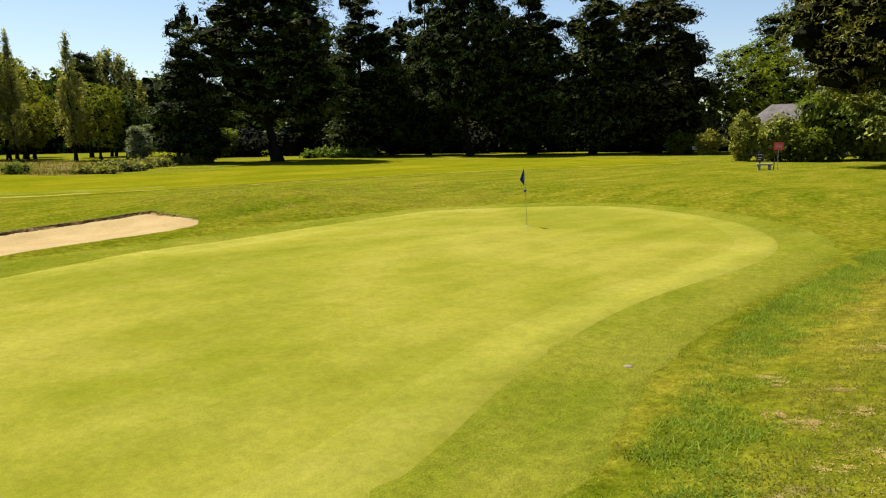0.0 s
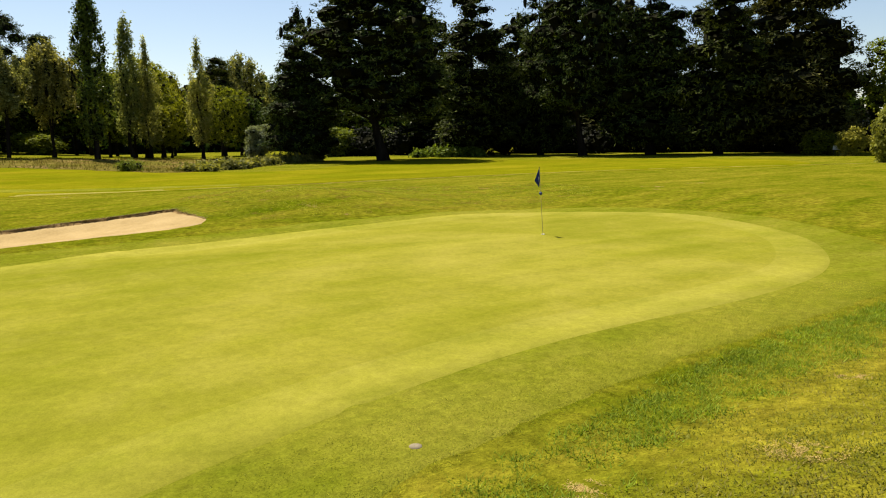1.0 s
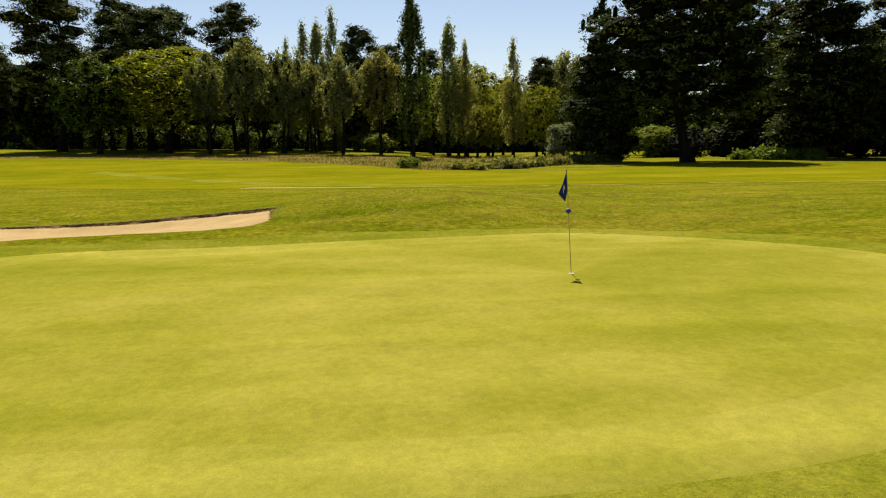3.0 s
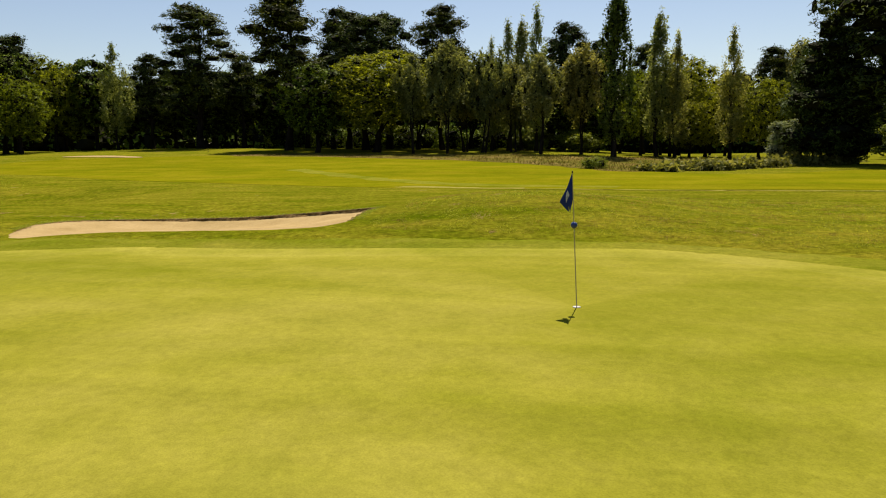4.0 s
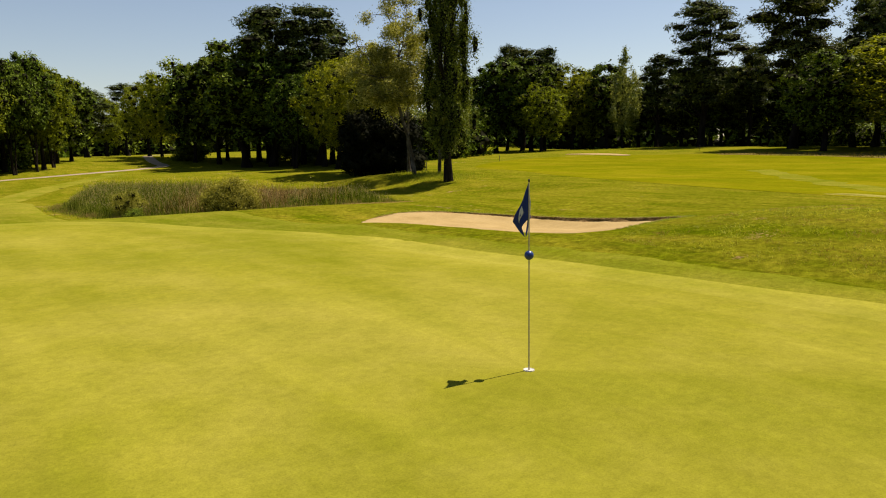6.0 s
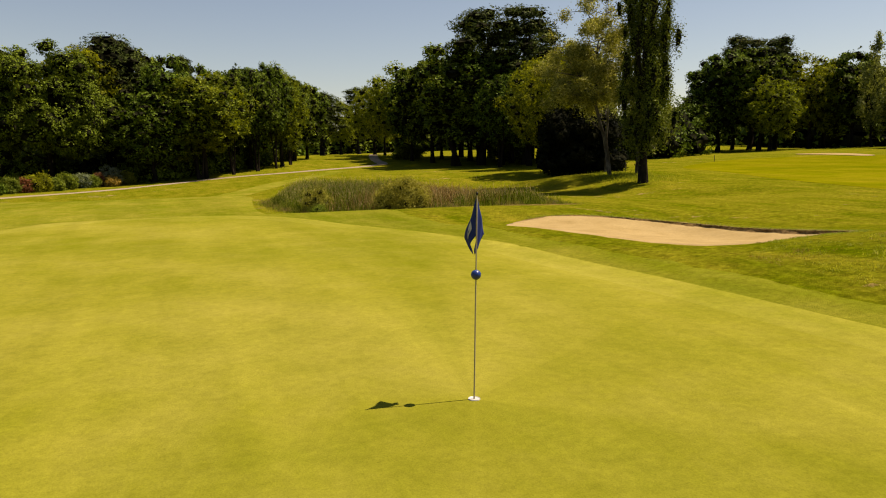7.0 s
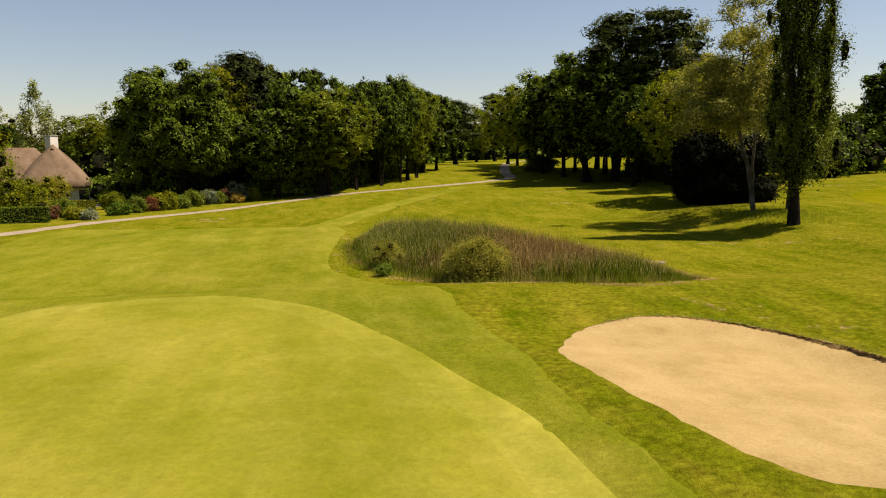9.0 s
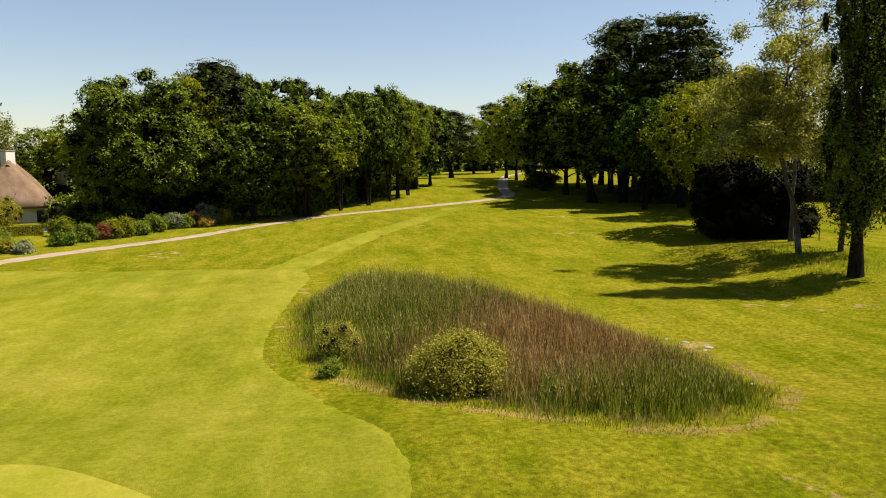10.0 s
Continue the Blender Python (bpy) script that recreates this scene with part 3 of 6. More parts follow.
for u, push in ((0.0, 0.0), (0.2, -0.03), (0.6, -0.07), (1.0, -0.17)):
    q = loop + out * (push * smooth((-loop[:, 0] - 10.0) / 3)[:, None] + (0.0 if u == 0 else 1.0) * (rng.normal(0, 1, len(loop)) * (0.008 + 0.045 * smooth((-loop[:, 0] - 10.5) / 3)))[:, None])
    top = ground_z(loop[:, 0], loop[:, 1]) - 0.004
    low = sand_z(loop[:, 0], loop[:, 1]) - 0.05
    levels.append(np.column_stack([q, top + (low - top) * u]))
v = np.stack(levels, axis=1)
n = len(loop)
i, j = np.meshgrid(np.arange(n), np.arange(3), indexing="ij")
f = np.stack([i * 4 + j, ((i + 1) % n) * 4 + j, ((i + 1) % n) * 4 + j + 1, i * 4 + j + 1], axis=-1).reshape(-1, 4)
part("lip", mesh_of("lip", v.reshape(-1, 3), f, SOIL), bunker, "dark bare soil face under the turf edge")


# ---- blades of grass and reeds ----
def blades(x, y, z, height, width, lean, rng, bends=2):
    """Thin bent blades standing at the places."""
    n = len(x)
    b = rng.uniform(0, 2 * np.pi, n)
    # blades that lie over turn their flat side up
    a = np.where(np.asarray(lean) >= 1.0, b + np.pi / 2 + rng.normal(0, 0.3, n), rng.uniform(0, 2 * np.pi, n))
    side = np.column_stack([np.cos(a), np.sin(a), np.zeros(n)])
    tip = np.column_stack([np.cos(b), np.sin(b), np.zeros(n)]) * (lean * height * rng.uniform(0.2, 1.0, n))[:, None]
    foot = np.column_stack([x, y, z])
    rows = []
    for k in range(bends + 1):
        u = k / bends
        c = foot + tip * u * u + np.array([0, 0, 1.0]) * (height * u)[:, None]
        w = (width * (1 - 0.85 * u))[:, None] * side
        rows += [c - w, c + w]
    v = np.stack(rows, axis=1).reshape(-1, 3)
    m = 2 * (bends + 1)
    base = np.arange(n)[:, None] * m
    f = np.concatenate([np.stack([base[:, 0] + 2 * k, base[:, 0] + 2 * k + 1, base[:, 0] + 2 * k + 3, base[:, 0] + 2 * k + 2], axis=-1) for k in range(bends)])
    return v, f


def scatter(outline, count, rng):
    lo, hi = outline.min(axis=0), outline.max(axis=0)
    p = rng.uniform(lo, hi, (count * 3, 2))
    return p[inside(p[:, 0], p[:, 1], outline)][:count]


def stuff(name, me, label, category):
    return tagged(new(name, me), label, category, kind="stuff")


# dark sheet over the turf: paints the shade in the gaps between reeds
BED_EDGE = REED_EDGE + (REED_EDGE.mean(axis=0) - REED_EDGE) * 0.13
sheet("pond_bed", BED_EDGE, REED_SHADE, with_lift(0.02), 1.0, (), None, "dark sheet under the reeds painted as the shade between stems", "mud")
# reeds: tall and blue-green at the far end, brown in the middle, lower along the rim
p = scatter(REED_EDGE, 52000, rng)
depth = near_line(p[:, 0], p[:, 1], REED_EDGE)
rough_edge = np.array([noise.noise((a * 0.7, b * 0.7, 4.0)) for a, b in p])
keep = (depth + 0.5 * rough_edge > 0.1) & (np.hypot(p[:, 0] + 9.1, (p[:, 1] + 30.2) * 0.85) > 1.55)
p, depth, rough_edge = p[keep], depth[keep], rough_edge[keep]
rise = np.clip(0.30 + depth / 2.6 + 0.25 * rough_edge, 0.25, 1.05)
brown_spot = np.array([noise.noise((a * 0.16, b * 0.16, 1.0)) for a, b in p]) * 0.7 + 1.25 * np.exp(-(((p[:, 0] + 13.8) / 5.0) ** 2) - ((p[:, 1] + 35.0) / 8.0) ** 2) - 0.28 * smooth((1.2 - depth) / 1.0)
is_brown = brown_spot + rng.normal(0, 0.30, len(p)) > 0.58
is_blue = ~is_brown & (p[:, 0] * 0.6 - p[:, 1] * 0.8 + rng.normal(0, 1.5, len(p)) > 28.5)
clumpy = np.array([noise.noise((a * 0.9, b * 0.9, 21.0)) for a, b in p])
high = (0.96 + 0.36 * smooth((-p[:, 1] - 34) / 9) + 0.22 * clumpy + rng.normal(0, 0.20, len(p)) + 0.35 * (rng.random(len(p)) < 0.02)) * rise
foot_z = ground_z(p[:, 0], p[:, 1]) - 0.05
for name, mask, mat, label in (("reeds", ~is_brown & ~is_blue, REED_GREEN, "dense green reeds round the edge of the pond"), ("reeds", is_blue, REED_BLUE, "tall blue-green reeds at the pond's far end"), ("reeds", is_brown, REED_BROWN, "brown dead reed stems with pale tips in the pond")):
    v, f = blades(p[mask, 0], p[mask, 1], foot_z[mask], high[mask], rng.uniform(0.008, 0.016, mask.sum()), 0.34, rng, 2)
    stuff(name, mesh_of(name, v, f, mat), label, "reeds")
picked = (rng.random(len(p)) < 0.28) & (depth > 0.5)
q, top = p[picked], high[picked]
v, f = blades(q[:, 0], q[:, 1], foot_z[picked] + top * 0.93, rng.uniform(0.07, 0.15, len(q)), rng.uniform(0.006, 0.012, len(q)), 0.6, rng, 1)
stuff("reed_plumes", mesh_of("reed_plumes", v, f, PLUME), "pale feathery seed heads of the reeds", "reeds")
# dry tussocks and low green growth round the pond's rim
n_rim = 15000
ring_at = REED_EDGE[rng.integers(0, len(REED_EDGE), n_rim)] + rng.normal(0, 0.42, (n_rim, 2))
clump = np.array([noise.noise((a * 0.8, b * 0.8, 7.0)) for a, b in ring_at])
for name, mask, mat, low, tall, label in (("tussocks", clump > 0.02, HAY, 0.10, 0.34, "straw-coloured grass tussocks on the pond's rim"), ("rim_grass", clump <= 0.02, REED_GREEN, 0.08, 0.30, "low green grass along the pond's rim")):
    q = ring_at[mask]
    v, f = blades(q[:, 0], q[:, 1], ground_z(q[:, 0], q[:, 1]) - 0.02, rng.uniform(low, tall, len(q)), np.full(len(q), 0.009), 0.9, rng, 2)
    stuff(name, mesh_of(name, v, f, mat), label, "grass")

# bare straw-pale ground along the pond's near rim
rim_line = curve_round([(-4.95, -33.7), (-7.0, -31.1), (-9.3, -27.6), (-11.7, -25.2), (-14.1, -24.2), (-16.9, -25.1), (-19.7, -28.4), (-20.23, -32.08), (-19.48, -35.14)], 0.3, False)
p = rim_line[rng.integers(0, len(rim_line), 19000)] + rng.normal(0, 0.2, (19000, 2))
p = p[np.array([noise.noise((a * 0.9, b * 0.9, 11.0)) for a, b in p]) > -0.08]
spots_at = [(13.8, -13.9, 0.3), (13.4, -14.3, 0.16), (13.9, -13.2, 0.13), (12.9, -13.2, 0.26), (12.5, -13.0, 0.12), (12.2, -11.8, 0.14), (12.9, -11.9, 0.12), (13.3, -12.7, 0.2), (12.2, -7.0, 0.16), (13.0, -9.8, 0.3), (12.0, -11.5, 0.15), (14.3, -14.6, 0.4), (-10.45, -2.7, 0.34), (-12.6, -3.85, 0.16), (-8.6, -2.2, 0.14)]
bare = np.concatenate([p] + [np.array((a, b)) + rng.normal(0, 1, (int(5000 * r), 2)) * (r * 0.6, r * 0.45) for a, b, r in spots_at])
ragged = np.array([noise.noise((a * 8, b * 8, 31.0)) for a, b in bare])
bare = np.concatenate([bare[:len(p)], bare[len(p):][ragged[len(p):] > -0.02]])
low = np.where(np.arange(len(bare)) < len(p), 0.030, 0.010)
v, f = blades(bare[:, 0], bare[:, 1], ground_z(bare[:, 0], bare[:, 1]) + 0.006, low * rng.uniform(0.4, 1.1, len(bare)), low * 0.3 + 0.001, np.where(low > 0.02, 2.2, 5.0), rng, 1)
stuff("straw_patches", mesh_of("straw_patches", v, f, STRAW), "scorched straw-coloured patches in the turf", "bare patch")

# longer blades in the rough bank beside the green, and round the bunker's rim
bank = curve_round([(10.6, -8), (11.9, -16), (12.8, -19.5), (15.5, -19.5), (16.2, -12), (15.6, -4), (14, 0), (11, 1.5), (10.6, -3)], 1.0)
p = scatter(bank, 6600, rng)
off_fringe = near_line(p[:, 0], p[:, 1], FRINGE_EDGE[::4])
drift = np.array([noise.noise((a * 0.8, b * 0.8, 2.0)) for a, b in p])
lush = off_fringe + 0.9 * drift < 1.35
for name, mask, mat, count, spread, low, tall, label in (("lush_grass", lush & (drift > -0.35), LUSH, 32, 0.095, 0.018, 0.05, "lush dark green tufts along the fringe's edge"), ("rough_grass", ~lush & (drift > -0.2), BANK_BLADE, 14, 0.15, 0.010, 0.028, "short olive rough grass on the bank"), ("rough_grass", ~lush & (drift < 0.05), DRY_BLADE, 9, 0.15, 0.010, 0.026, "short dry rough grass on the bank")):
    q = np.repeat(p[mask], count, axis=0)
    q = q + rng.normal(0, spread, q.shape)
    grow = np.repeat(rng.uniform(0.45, 1.5, mask.sum()), count)
    v, f = blades(q[:, 0], q[:, 1], ground_z(q[:, 0], q[:, 1]), rng.uniform(low, tall, len(q)) * grow, rng.uniform(0.004, 0.009, len(q)), 1.9, rng, 1)
    stuff(name, mesh_of(name, v, f, mat), label, "grass")
# coarse tufts over the mound between the green and the fairway
mound = curve_round([(-9.2, -5.8), (-8.3, 1.5), (-7.2, 6.5), (-9, 13), (-16, 16), (-22, 9), (-22.5, -1), (-17.5, -6), (-13, -5.6)], 1.0)
p = scatter(mound, 5200, rng)
drift = np.array([noise.noise((a * 0.7, b * 0.7, 12.0)) + 0.6 * noise.noise((a * 2.6, b * 2.6, 13.0)) for a, b in p])
clear = np.hypot(p[:, 0] + 10.45, p[:, 1] + 2.7) > 0.45
for name, mask, mat, label in (("mound_grass", clear & (drift > 0.02), BLADE, "bright green tufts on the rough mound"), ("mound_grass", clear & (drift < -0.22), DRY_BLADE, "dry yellowish tufts on the rough mound")):
    q = np.repeat(p[mask], 9, axis=0)
    q = q + rng.normal(0, 0.09, q.shape)
    v, f = blades(q[:, 0], q[:, 1], ground_z(q[:, 0], q[:, 1]), rng.uniform(0.02, 0.055, len(q)), rng.uniform(0.005, 0.011, len(q)), 1.6, rng, 1)
    stuff(name, mesh_of(name, v, f, mat), label, "grass")
p = BUNKER_EDGE[rng.integers(0, len(BUNKER_EDGE), 14000)] + rng.uniform(-0.14, 0.14, (14000, 2))
p = p[~inside(p[:, 0], p[:, 1], BUNKER_EDGE) & (p[:, 0] < -11.0)]
p = p + (p - mid) / np.linalg.norm(p - mid, axis=1)[:, None] * rng.uniform(-0.02, 0.3, len(p))[:, None]
v, f = blades(p[:, 0], p[:, 1], ground_z(p[:, 0], p[:, 1]), rng.uniform(0.02, 0.05, len(p)), np.full(len(p), 0.006), 1.8, rng, 1)
stuff("lip_grass", mesh_of("lip_grass", v, f, BLADE), "longer grass fringing the bunker's rim", "grass")
p = BUNKER_EDGE[rng.integers(0, len(BUNKER_EDGE), 9000)]
p = p[p[:, 0] < -10.6]
p = p - (p - mid) / np.linalg.norm(p - mid, axis=1)[:, None] * rng.uniform(-0.10, 0.09, len(p))[:, None]
v, f = blades(p[:, 0], p[:, 1], ground_z(p[:, 0], p[:, 1]) - 0.03, rng.uniform(0.02, 0.06, len(p)), np.full(len(p), 0.007), 2.2, rng, 2)
stuff("lip_straw", mesh_of("lip_straw", v, f, STRAW), "dry straw hanging over the bunker's back lip", "grass")
strip = curve_round([(9.2, -8), (9.6, -13), (10.6, -17.5), (13.4, -24), (12.4, -19), (11.6, -15), (10.8, -12), (10.4, -7), (10.4, -1), (9.2, -1)], 0.8)
p = scatter(strip, 26000, rng)
v, f = blades(p[:, 0], p[:, 1], ground_z(p[:, 0], p[:, 1]) + 0.02, rng.uniform(0.008, 0.022, len(p)), np.full(len(p), 0.004), 1.2, rng, 1)
stuff("fringe_grass", mesh_of("fringe_grass", v, f, BLADE), "short mown blades in the fringe", "grass")
# tall dry grass below the western trees and round the poplar's foot
p = scatter(DRY_EDGE, 11000, rng)
p = np.concatenate([p[np.array([noise.noise((a * 0.3, b * 0.3, 9.0)) for a, b in p]) > -0.1], scatter(DRY_EDGE, 2500, rng)])
v, f = blades(p[:, 0], p[:, 1], ground_z(p[:, 0], p[:, 1]), rng.uniform(0.12, 0.38, len(p)), np.full(len(p), 0.035), 0.8, rng, 1)
stuff("meadow_grass", mesh_of("meadow_grass", v, f, MEADOW), "tall reddish-brown meadow grass before the trees", "grass")
p = np.array([(-37.6, -49.5)]) + rng.normal(0, 1, (2200, 2)) * (1.5, 2.4)
v, f = blades(p[:, 0], p[:, 1], ground_z(p[:, 0], p[:, 1]), rng.uniform(0.12, 0.4, 2200), np.full(2200, 0.012), 0.5, rng, 2)
stuff("tree_foot_grass", mesh_of("tree_foot_grass", v, f, BLADE), "long grass left round the trees' feet", "grass")


# ---- the flagstick ----
def flagstick():
    thing = new("flagstick")
    tagged(thing, "golf flagstick with a drooping royal blue flag standing in the hole", "flagstick")
    lean = Vector((-0.082, -0.090, 2.09))
    at = lambda u: tuple(lean * u)
    path = [at(u) for u in np.linspace(-0.019, 1, 9)]
    v, f = tube(path, np.linspace(0.0085, 0.0065, 9), 12)
    part("pole", mesh_of("pole", v, f, STICK_PAINT, True), thing, "thin cream fibreglass pole")
    bm = bmesh.new()
    bmesh.ops.create_uvsphere(bm, u_segments=20, v_segments=12, radius=0.052, matrix=Matrix.Translation(lean * (1.28 / 2.09)))
    bm_part("ball", bm, BLUE_BALL, thing, "glossy blue ball threaded on the pole", True)
    bm = bmesh.new()
    bmesh.ops.create_cone(bm, cap_ends=True, segments=14, radius1=0.012, radius2=0.009, depth=0.03, matrix=Matrix.Translation(lean * 1.004))
    bm_part("cap", bm, BLACK_CAP, thing, "black end cap", True)
    # the cloth droops from its hoist: u along the fly, w down the hoist
    nu, nw = 30, 22
    hoist_low, lobe, back_lobe = Vector((0, 0, -0.40)), Vector((0.05, -0.205, -0.44)), Vector((-0.135, -0.10, -0.40))
    belly, fly_low = Vector((0.03, -0.07, -0.50)), Vector((0.0, -0.05, -0.60))

    def outer_fold(u, w):
        top = lobe * u + Vector((0.0, 0.015, 0.0)) * math.sin(math.pi * u)
        low = hoist_low * (1 - u) * (1 - 2 * u) + belly * 4 * u * (1 - u) + fly_low * u * (2 * u - 1)
        crease = 0.010 * math.sin(u * 10 + w * 3.5) * u + 0.018 * math.sin(math.pi * w) * u
        return hung(top * (1 - w) + low * w + Vector((0.86, -0.5, 0)) * crease)

    def inner_fold(u, w):
        low = hoist_low * (1 - u) + fly_low * u
        return hung(back_lobe * u * (1 - w) + low * w + Vector((0.86, -0.5, 0)) * 0.008 * math.sin(u * 9 - w * 5) * u)

    def hung(c):
        return c + lean * (2.078 / 2.09) + Vector((lean.x, lean.y, 0)) * (c.z / 2.09) - Vector((0, 0.006, 0))

    verts = [tuple(fold(i / nu, k / nw)) for fold in (outer_fold, inner_fold) for k in range(nw + 1) for i in range(nu + 1)]
    sheet_size = (nu + 1) * (nw + 1)
    faces = [(q + k * (nu + 1) + i, q + k * (nu + 1) + i + 1, q + (k + 1) * (nu + 1) + i + 1, q + (k + 1) * (nu + 1) + i) for q in (0, sheet_size) for k in range(nw) for i in range(nu)]
    cloth = part("flag", mesh_of("flag", verts, faces, BLUE_CLOTH, True), thing, "limp royal blue cloth flag with a white badge")
    mod = cloth.modifiers.new("thick", "SOLIDIFY")
    mod.thickness = 0.003

    # a printed patch follows the cloth a little proud of it: wider below, with a dark mark in it
    def printed(fold, name, mat, u0, w0, half_u, half_w, taper, lift, parent, label):
        pv, pf = [], []
        for k in range(9):
            for i in range(7):
                b = k / 8 * 2 - 1
                u = u0 + (i / 6 * 2 - 1) * half_u * (1 + taper * b) / (1 + taper)
                w = w0 + b * half_w
                c = fold(u, w)
                n = (fold(u + 0.01, w) - c).cross(fold(u, w + 0.01) - c).normalized()
                pv.append(tuple(c + n * lift))
        pf = [(k * 7 + i, k * 7 + i + 1, k * 7 + i + 8, k * 7 + i + 7) for k in range(8) for i in range(6)]
        return part(name, mesh_of(name, pv, pf, mat), parent, label)

    for side in (-1, 1):
        printed(outer_fold, "badge", WHITE_PAINT, 0.50, 0.42, 0.20, 0.20, 0.55, side * 0.005, cloth, "white printed badge")
    for side in (-1, 1):
        printed(outer_fold, "badge_mark", BLUE_CLOTH, 0.52, 0.50, 0.03, 0.05, 0.0, side * 0.0075, cloth, "small blue mark on the badge")
    return thing


flagstick()
# the hole: a white-rimmed cup let into the turf
cup = new("hole_cup")
cup.location = (0, 0, -0.038)
tagged(cup, "white-lined hole cup sunk in the putting green", "hole")
v, f = join([tube([(0, 0, 0.046), (0, 0, 0.036)], [0.062, 0.064], 28), tube([(0, 0, 0.046), (0, 0, 0.0395)], [0.062, 0.054], 28)])
part("rim", mesh_of("rim", v, f, CUP), cup)
v, f = tube([(0, 0, 0.0400), (0, 0, 0.0395)], [0.056, 0.001], 28)
part("cup_floor", mesh_of("cup_floor", v, f, CUP), cup)


# ---- trees ----
def sample_lobes(C, R, count, rng, depth=0.16, hollow=0.74):
    """Places near the outer skin of a heap of rounded lobes, with the way out of each."""
    area = (R[:, 0] * R[:, 1] * R[:, 2]) ** (2 / 3)
    which = rng.choice(len(C), count * 2, p=area / area.sum())
    d = rng.normal(size=(count * 2, 3))
    d /= np.linalg.norm(d, axis=1)[:, None]
    p = C[which] + d * R[which] * (1 - np.abs(rng.normal(0, depth, count * 2)))[:, None]
    ok = np.ones(len(p), dtype=bool)
    for i, (c, r) in enumerate(zip(C, R)):
        ok &= (which == i) | ((((p - c) / (r * hollow)) ** 2).sum(axis=1) > 1)
    n = d / R[which]
    n /= np.linalg.norm(n, axis=1)[:, None]
    return p[ok][:count], n[ok][:count], which[ok][:count]


ICO_V = np.array([(a, b * 1.618, 0) for a in (-1, 1) for b in (-1, 1)] + [(0, a, b * 1.618) for a in (-1, 1) for b in (-1, 1)] + [(b * 1.618, 0, a) for a in (-1, 1) for b in (-1, 1)]) / 1.902
ICO_F = np.array([(i, j, k) for i in range(12) for j in range(i + 1, 12) for k in range(j + 1, 12) if max(np.linalg.norm(ICO_V[i] - ICO_V[j]), np.linalg.norm(ICO_V[j] - ICO_V[k]), np.linalg.norm(ICO_V[i] - ICO_V[k])) < 1.1])


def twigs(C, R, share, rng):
    """Dense near-black heart of each lobe: blocks daylight and stands in for inner shade."""
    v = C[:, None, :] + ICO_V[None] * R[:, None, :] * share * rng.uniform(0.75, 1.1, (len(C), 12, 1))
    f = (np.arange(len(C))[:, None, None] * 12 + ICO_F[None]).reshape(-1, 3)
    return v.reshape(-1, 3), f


def foliage(name, C, R, clumps, per, spread, leaf, slim, mat, rng, up=0.35, depth=0.16, hollow=0.74, flat=1.0, wild=0.65, core=0, heart=0.0):
    c, n, which = sample_lobes(C, R, clumps, rng, depth, hollow)
    # each spray is a loose plate of leaves that face much the same way
    face = n * 0.8 + rng.normal(0, wild * 0.75, n.shape) + (0, 0, up)
    face /= np.linalg.norm(face, axis=1)[:, None] + 1e-9
    off = rng.normal(0, spread * 1.15, (len(c), per, 3)) * (1, 1, flat)
    off -= face[:, None, :] * (off * face[:, None, :]).sum(axis=2, keepdims=True) * 0.7
    pts = (c[:, None, :] + off).reshape(-1, 3)
    nn = np.repeat(face, per, axis=0) + rng.normal(0, 0.38, (len(pts), 3))
    v, f = leaf_quads(pts, nn, leaf, slim, rng)
    if core:
        k = rng.choice(len(C), core)
        pts = C[k] + rng.normal(0, 0.26, (core, 3)) * R[k]
        v2, f2 = leaf_quads(pts, rng.normal(size=(core, 3)), min(leaf * 3.0, 0.42 * R[:, 0].mean() + 0.1), 0.9, rng)
        v, f = join([(v, f), (v2, f2)])
    leaves = len(f)
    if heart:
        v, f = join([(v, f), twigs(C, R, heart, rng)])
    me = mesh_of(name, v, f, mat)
    me.materials.append(SHADE_CORE)
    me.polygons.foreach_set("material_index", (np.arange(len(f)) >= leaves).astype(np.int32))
    return me


def stem_path(a, b, bow, rng, n=6):
    a, b = np.array(a, float), np.array(b, float)
    t = np.linspace(0, 1, n)[:, None]
    side = rng.normal(0, 1, 3) * (1, 1, 0.3) * bow * np.linalg.norm(b - a)
    return a + (b - a) * t + side * np.sin(t * np.pi) + rng.normal(0, 0.012 * np.linalg.norm(b - a), (n, 3)) * np.sin(t * np.pi)


def trunk_mesh(H, r, forks, rng, mat, top=0.8, lean=(0, 0), stems=1):
    pieces = []
    for s in range(stems):
        foot = np.array([0, 0, -0.25]) + (rng.normal(0, r * 1.6, 3) * (1, 1, 0) if stems > 1 else 0)
        head = np.array([lean[0] + rng.normal(0, 0.02 * H), lean[1] + rng.normal(0, 0.02 * H), H * top]) + (rng.normal(0, 0.05 * H, 3) * (1, 1, 0.3) if stems > 1 else 0)
        path = stem_path(foot, head, 0.02, rng, 9)
        rr = r * (1 - np.linspace(0, 1, 9) ** 0.9 * 0.88)
        rr[0] *= 1.45
        pieces.append(tube(path, rr, 9, rng))
        base = path
    for p in forks:
        h = np.clip(p[2] / (H * top) - rng.uniform(0.12, 0.3), 0.22, 0.92)
        k = min(int(h * 8), 7)
        start = base[k] + (base[k + 1] - base[k]) * (h * 8 - k)
        r0 = r * (1 - h * 0.85) * 0.45
        pieces.append(tube(stem_path(start, p, 0.08, rng, 6), np.linspace(r0, r0 * 0.18, 6), 6, rng))
    v, f = join(pieces)
    return mesh_of("trunk", v, f, mat, True)


